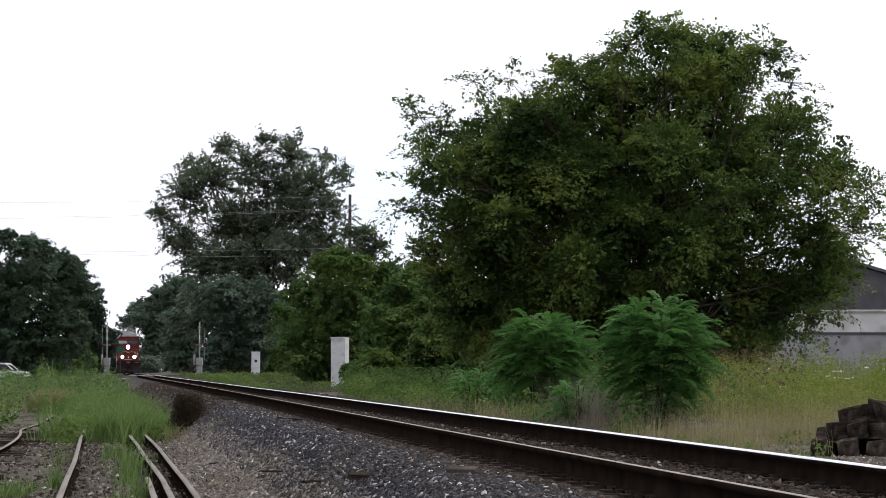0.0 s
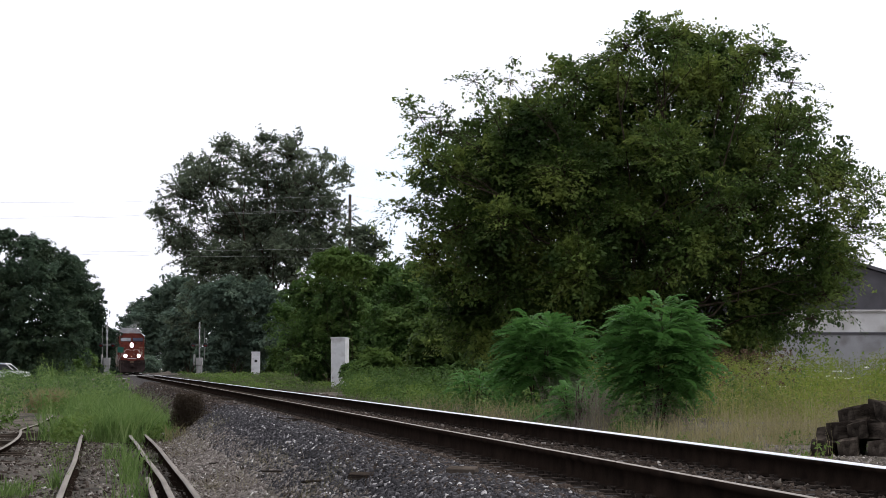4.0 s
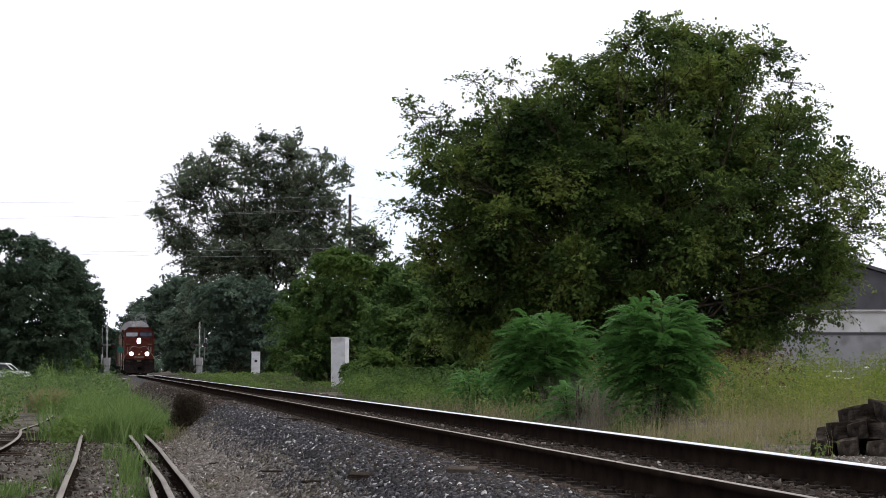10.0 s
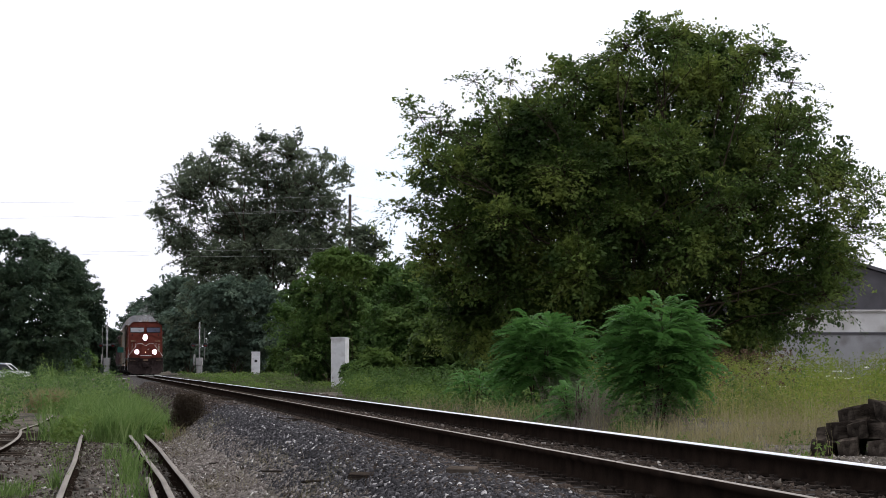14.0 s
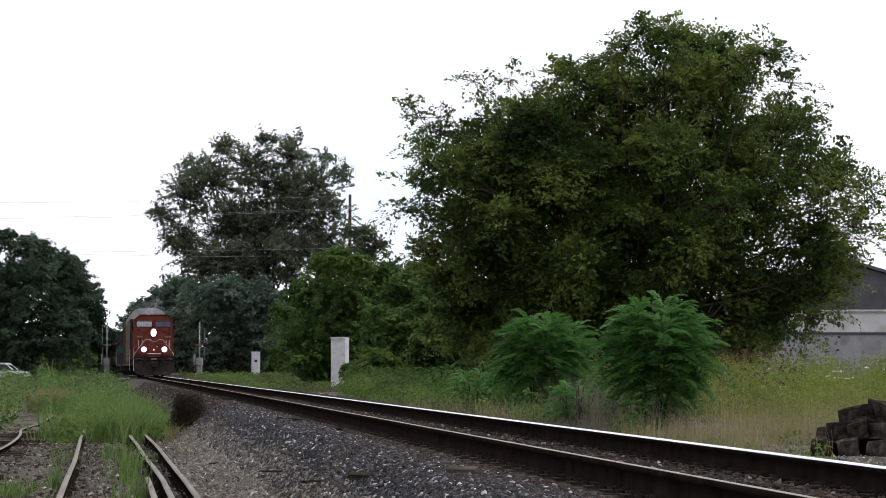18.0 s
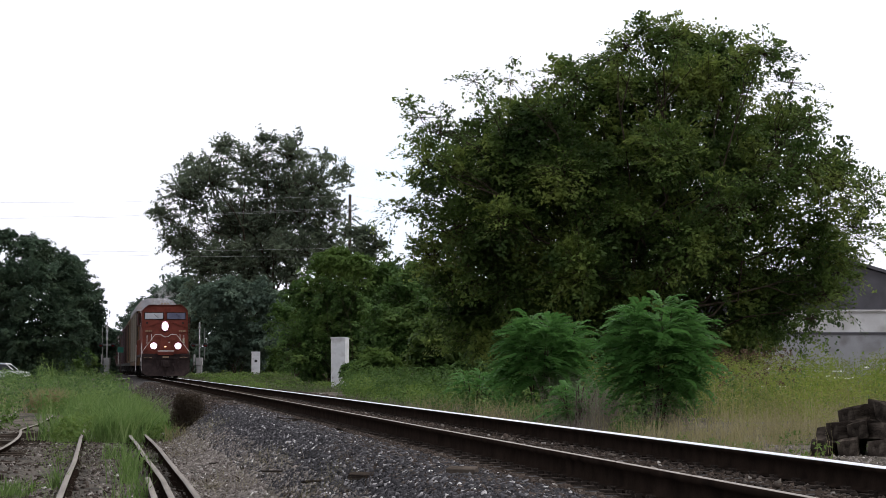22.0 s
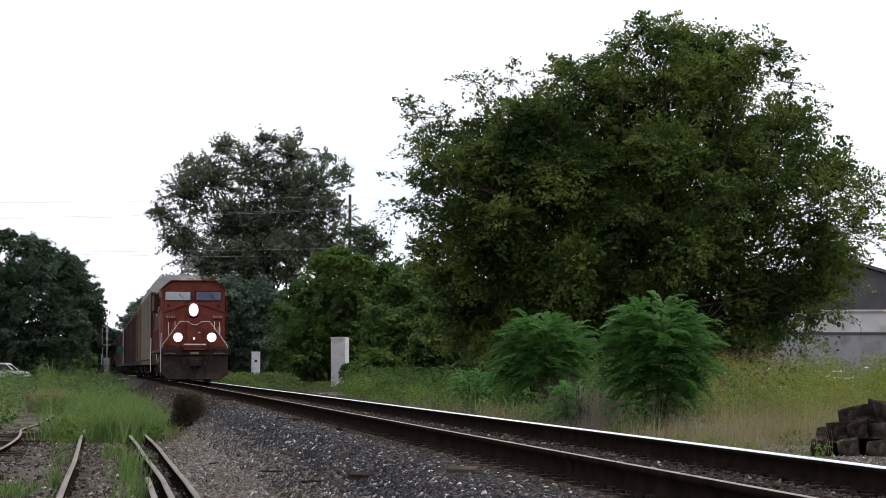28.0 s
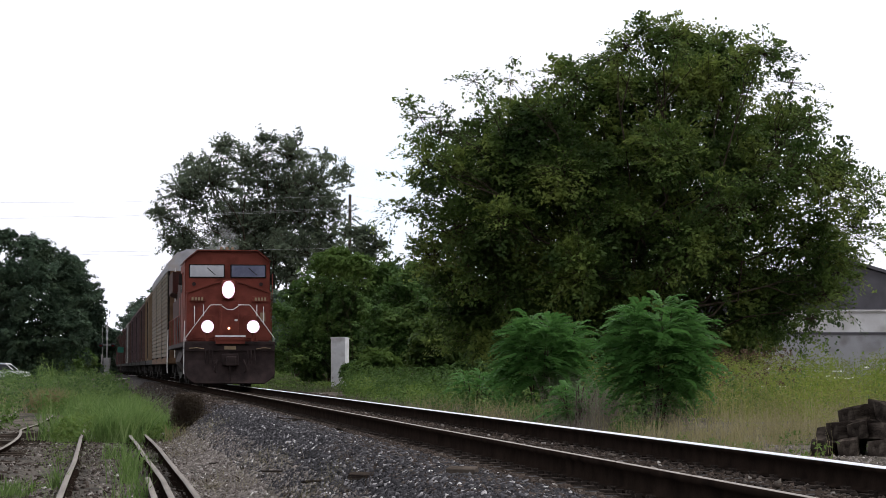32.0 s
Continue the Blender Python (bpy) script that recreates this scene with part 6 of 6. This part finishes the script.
# ---- the ballast stones, joined
def stones_material(name, lowest, low, mid, high, top):
    m, nt, b = nodes_of(name)
    n, l = nt.nodes, nt.links
    g, ramp = n.new("ShaderNodeNewGeometry"), n.new("ShaderNodeValToRGB")
    e = ramp.color_ramp.elements
    e[0].position, e[0].color, e[1].position, e[1].color = 0.0, (*lowest, 1), 1.0, (*top, 1)
    e.new(0.52).color = (*low, 1)
    e.new(0.89).color = (*mid, 1)
    e.new(0.97).color = (*high, 1)
    l.new(g.outputs["Random Per Island"], ramp.inputs[0])
    l.new(ramp.outputs[0], b.inputs["Base Color"])
    b.inputs["Roughness"].default_value = 0.85
    b.inputs["Specular IOR Level"].default_value = 0.15
    return m


def stones(name, label, seed, n, y0, y1, d0, d1, size, near, material):
    rng = np.random.default_rng(seed)
    c = scatter(n, y0, y1, d0, d1, rng, near)
    n = len(c)
    cube = np.array([(-1, -1, -1), (1, -1, -1), (1, 1, -1), (-1, 1, -1), (-1, -1, 1), (1, -1, 1), (1, 1, 1), (-1, 1, 1)], dtype=float) * 0.5
    v = cube[None] * (0.65 + 0.7 * rng.random((n, 1, 3))) + rng.normal(size=(n, 8, 3)) * 0.14
    ax, ay, az = rng.normal(size=n) * 0.5, rng.normal(size=n) * 0.5, rng.random(n) * 6.283
    for a, (i, j) in ((ax, (1, 2)), (ay, (0, 2)), (az, (0, 1))):
        ci, si = np.cos(a)[:, None], np.sin(a)[:, None]
        vi, vj = v[:, :, i].copy(), v[:, :, j].copy()
        v[:, :, i], v[:, :, j] = vi * ci - vj * si, vi * si + vj * ci
    s = size * (0.6 + 0.9 * rng.random(n) ** 2)
    v = v * s[:, None, None] + (c + np.array([0, 0, 0.012]))[:, None, :]
    f = np.array([(4, 5, 6, 7), (0, 1, 5, 4), (1, 2, 6, 5), (2, 3, 7, 6), (3, 0, 4, 7)])
    q = (np.arange(n)[:, None, None] * 8 + f[None]).reshape(-1, 4)
    ob = soup(name, v.reshape(-1, 3), q, material, None, label)
    return tagged(ob, category="ballast", kind="stuff")


CHIPS = stones_material("crushed_ballast_stone", (0.012, 0.0115, 0.0125), (0.032, 0.0305, 0.033), (0.080, 0.076, 0.081), (0.23, 0.22, 0.22), (0.56, 0.54, 0.53))
BROWN_CHIPS = stones_material("rusty_brown_ballast", (0.016, 0.011, 0.008), (0.034, 0.024, 0.018), (0.065, 0.048, 0.038), (0.10, 0.085, 0.07), (0.26, 0.24, 0.22))
TAN_CHIPS = stones_material("dusty_tan_gravel", (0.072, 0.061, 0.053), (0.150, 0.129, 0.113), (0.230, 0.203, 0.182), (0.31, 0.29, 0.27), (0.60, 0.57, 0.53))
stones("tan_gravel", "dusty tan gravel spilled over the foot of the ballast", 106, 4500, 17, 42, -2.7, -2.05, 0.024, 1.2, TAN_CHIPS)
stones("tan_gravel", "dusty tan gravel between the siding and the ballast", 105, 9500, 25, 62, -3.2, -2.2, 0.025, 1.5, TAN_CHIPS)
stones("ballast_stones", "dark grey crushed stone ballast beside the main line", 101, 52000, 13.5, 58, -2.4, -1.15, 0.0215, 1.6, CHIPS)
stones("ballast_stones", "rusty brown ballast along the tie ends", 109, 9000, 12, 60, -1.5, -1.0, 0.021, 1.5, BROWN_CHIPS)
stones("ballast_stones", "brown stained ballast along the near tie ends", 112, 6000, 12.5, 26, -1.8, -1.1, 0.018, 1.2, BROWN_CHIPS)
stones("ballast_stones", "dark grey crushed stone ballast between the rails", 102, 8000, 10, 70, -0.66, 0.66, 0.025, 1.5, BROWN_CHIPS)
stones("ballast_stones", "dark grey crushed stone ballast beyond the main line", 103, 4000, 16, 75, 0.85, 2.6, 0.032, 1.4, CHIPS)
stones("tan_gravel", "dusty tan gravel along the far edge of the ballast", 107, 4000, 18, 44, 1.7, 5.2, 0.026, 1.2, TAN_CHIPS)
stones("path_stones", "brown gravel beside the far stretch of the siding", 108, 6500, 52, 140, -3.4, -1.2, 0.042, 1.4, BROWN_CHIPS)
stones("siding_stones", "scattered stones between the rails of the old siding", 104, 6000, 22, 64, -9.0, -2.9, 0.03, 1.3, BROWN_CHIPS)
stones("siding_stones", "pale stones scattered over the old siding", 110, 4200, 20, 62, -9.0, -2.6, 0.028, 1.3, TAN_CHIPS)
stones("path_stones", "brown gravel shoulder beyond the far stretch of the main line", 111, 6500, 60, 125, 2.2, 4.8, 0.065, 1.1, BROWN_CHIPS)
tufts("dead_weeds", "reddish brown dead weed stalks in the gravel", SEED_HEAD, 93, 16, 9, 18.5, 26, -2.5, -1.9, 0.22, 0.003, 0.05, 0.5, 1.0, category="weeds")

# splinters and broken planks lying on the ballast
rng_w = random.Random(400)
for y, d, ln, turn, timber, words in ((20.0, -1.93, 0.24, 74, OLD_TIE, "broken dark timber lump lying on the ballast"),
                                     (17.6, -1.44, 0.24, 66, POLE_WOOD, "weathered grey plank piece lying on the ballast")):
    bm = new_box(-0.045, 0.045, -ln / 2, ln / 2, 0, 0.04, bev=0.008)
    for v in bm.verts:
        v.co += Vector((noise.noise(v.co * 11), 0, noise.noise(v.co * 11 + Vector((0, 4, 0))))) * 0.03
    ob = part("wood_scrap", bm, timber, None, words)
    tagged(ob, category="wood scrap", group="timber scraps on the ballast")
    x = tx(y) + d
    ob.matrix_basis = pose(x, y, ground_z(x, y) + 0.015, 0, -10, turn)
for i in range(8):
    y = rng_w.uniform(20, 38)
    d = rng_w.uniform(-2.6, -1.15)
    ln = rng_w.uniform(0.15, 0.5)
    bm = new_box(-0.02, 0.02, -ln / 2, ln / 2, 0, 0.015)
    for v in bm.verts:
        v.co += Vector((noise.noise(v.co * 9 + Vector((i, 0, 0))), 0, noise.noise(v.co * 9 + Vector((0, i, 0))))) * 0.03
    ob = part("wood_scrap", bm, OLD_TIE, None, "broken dark timber splinter lying on the ballast")
    tagged(ob, category="wood scrap", group="timber scraps on the ballast")
    x = tx(y) + d
    ob.matrix_basis = pose(x, y, ground_z(x, y) + 0.02, rng_w.uniform(-5, 5), rng_w.uniform(-8, 8), rng_w.uniform(0, 180))


# ---- thin exhaust over the locomotive, in drifting rigid wisps of flecks
def smoke_material():
    m, nt, b = nodes_of("thin_exhaust_smoke")
    n, l = nt.nodes, nt.links
    b.inputs["Base Color"].default_value = (0.85, 0.85, 0.86, 1)
    b.inputs["Roughness"].default_value = 1.0
    b.inputs["Specular IOR Level"].default_value = 0.0
    clear, ms = n.new("ShaderNodeBsdfTransparent"), n.new("ShaderNodeMixShader")
    ms.inputs[0].default_value = 0.09
    l.new(clear.outputs[0], ms.inputs[1])
    soft = n.new("ShaderNodeBsdfTranslucent")
    soft.inputs["Color"].default_value = (0.85, 0.85, 0.86, 1)
    both = n.new("ShaderNodeMixShader")
    l.new(b.outputs[0], both.inputs[1])
    l.new(soft.outputs[0], both.inputs[2])
    l.new(both.outputs[0], ms.inputs[2])
    l.new(ms.outputs[0], n["Material Output"].inputs[0])
    return m


SMOKE = smoke_material()
WISPS = []
rng_s = np.random.default_rng(200)
for i in range(5):
    r = 0.48 + 0.11 * i
    p = rng_s.normal(size=(30, 3)) * np.array([0.5, 0.7, 0.42]) * r
    nr = unit(rng_s.normal(size=p.shape) + np.array([0, -0.8, 0]))
    w = leaves("smoke_wisp", p, nr, r * (0.2 + 0.3 * rng_s.random(len(p))), SMOKE, None, rng_s, 1.0, 0.05,
               "thin grey exhaust wisp drifting above the locomotive")
    tagged(w, category="smoke", group="exhaust wisps", kind="stuff")
    WISPS.append((w, 10.8 + 1.9 * i, 5.15 + 0.24 * i, 0.25 * math.sin(i * 2.1) + 0.1 * i))


def motions():
    for (t, sets), start, n in CONSIST:
        walk(t, [(k * 2.0, on_track(front_y(k * 2.0) + start, n)) for k in range(17)])
    for i, (w, back, up, side) in enumerate(WISPS):
        rows = []
        for k in range(33):
            y = front_y(k) + back + 0.5 * math.sin(k * 1.3 + i * 1.9)
            rows.append((k, pose(tx(y) + side + 0.2 * math.sin(k * 0.9 + i), y, tz(y) + up + 0.22 * math.sin(k * 1.7 + i * 2.3), 0, 0, 25 * math.sin(k * 0.8 + i))))
        walk(w, rows)
    for (t, sets), start, n in CONSIST[:3]:
        for w in sets:
            x, y, r = w.location
            walk(w, [(k / 15, pose(x, y, r, math.degrees(SPEED * k / 15 / r))) for k in range(481)])


motions()
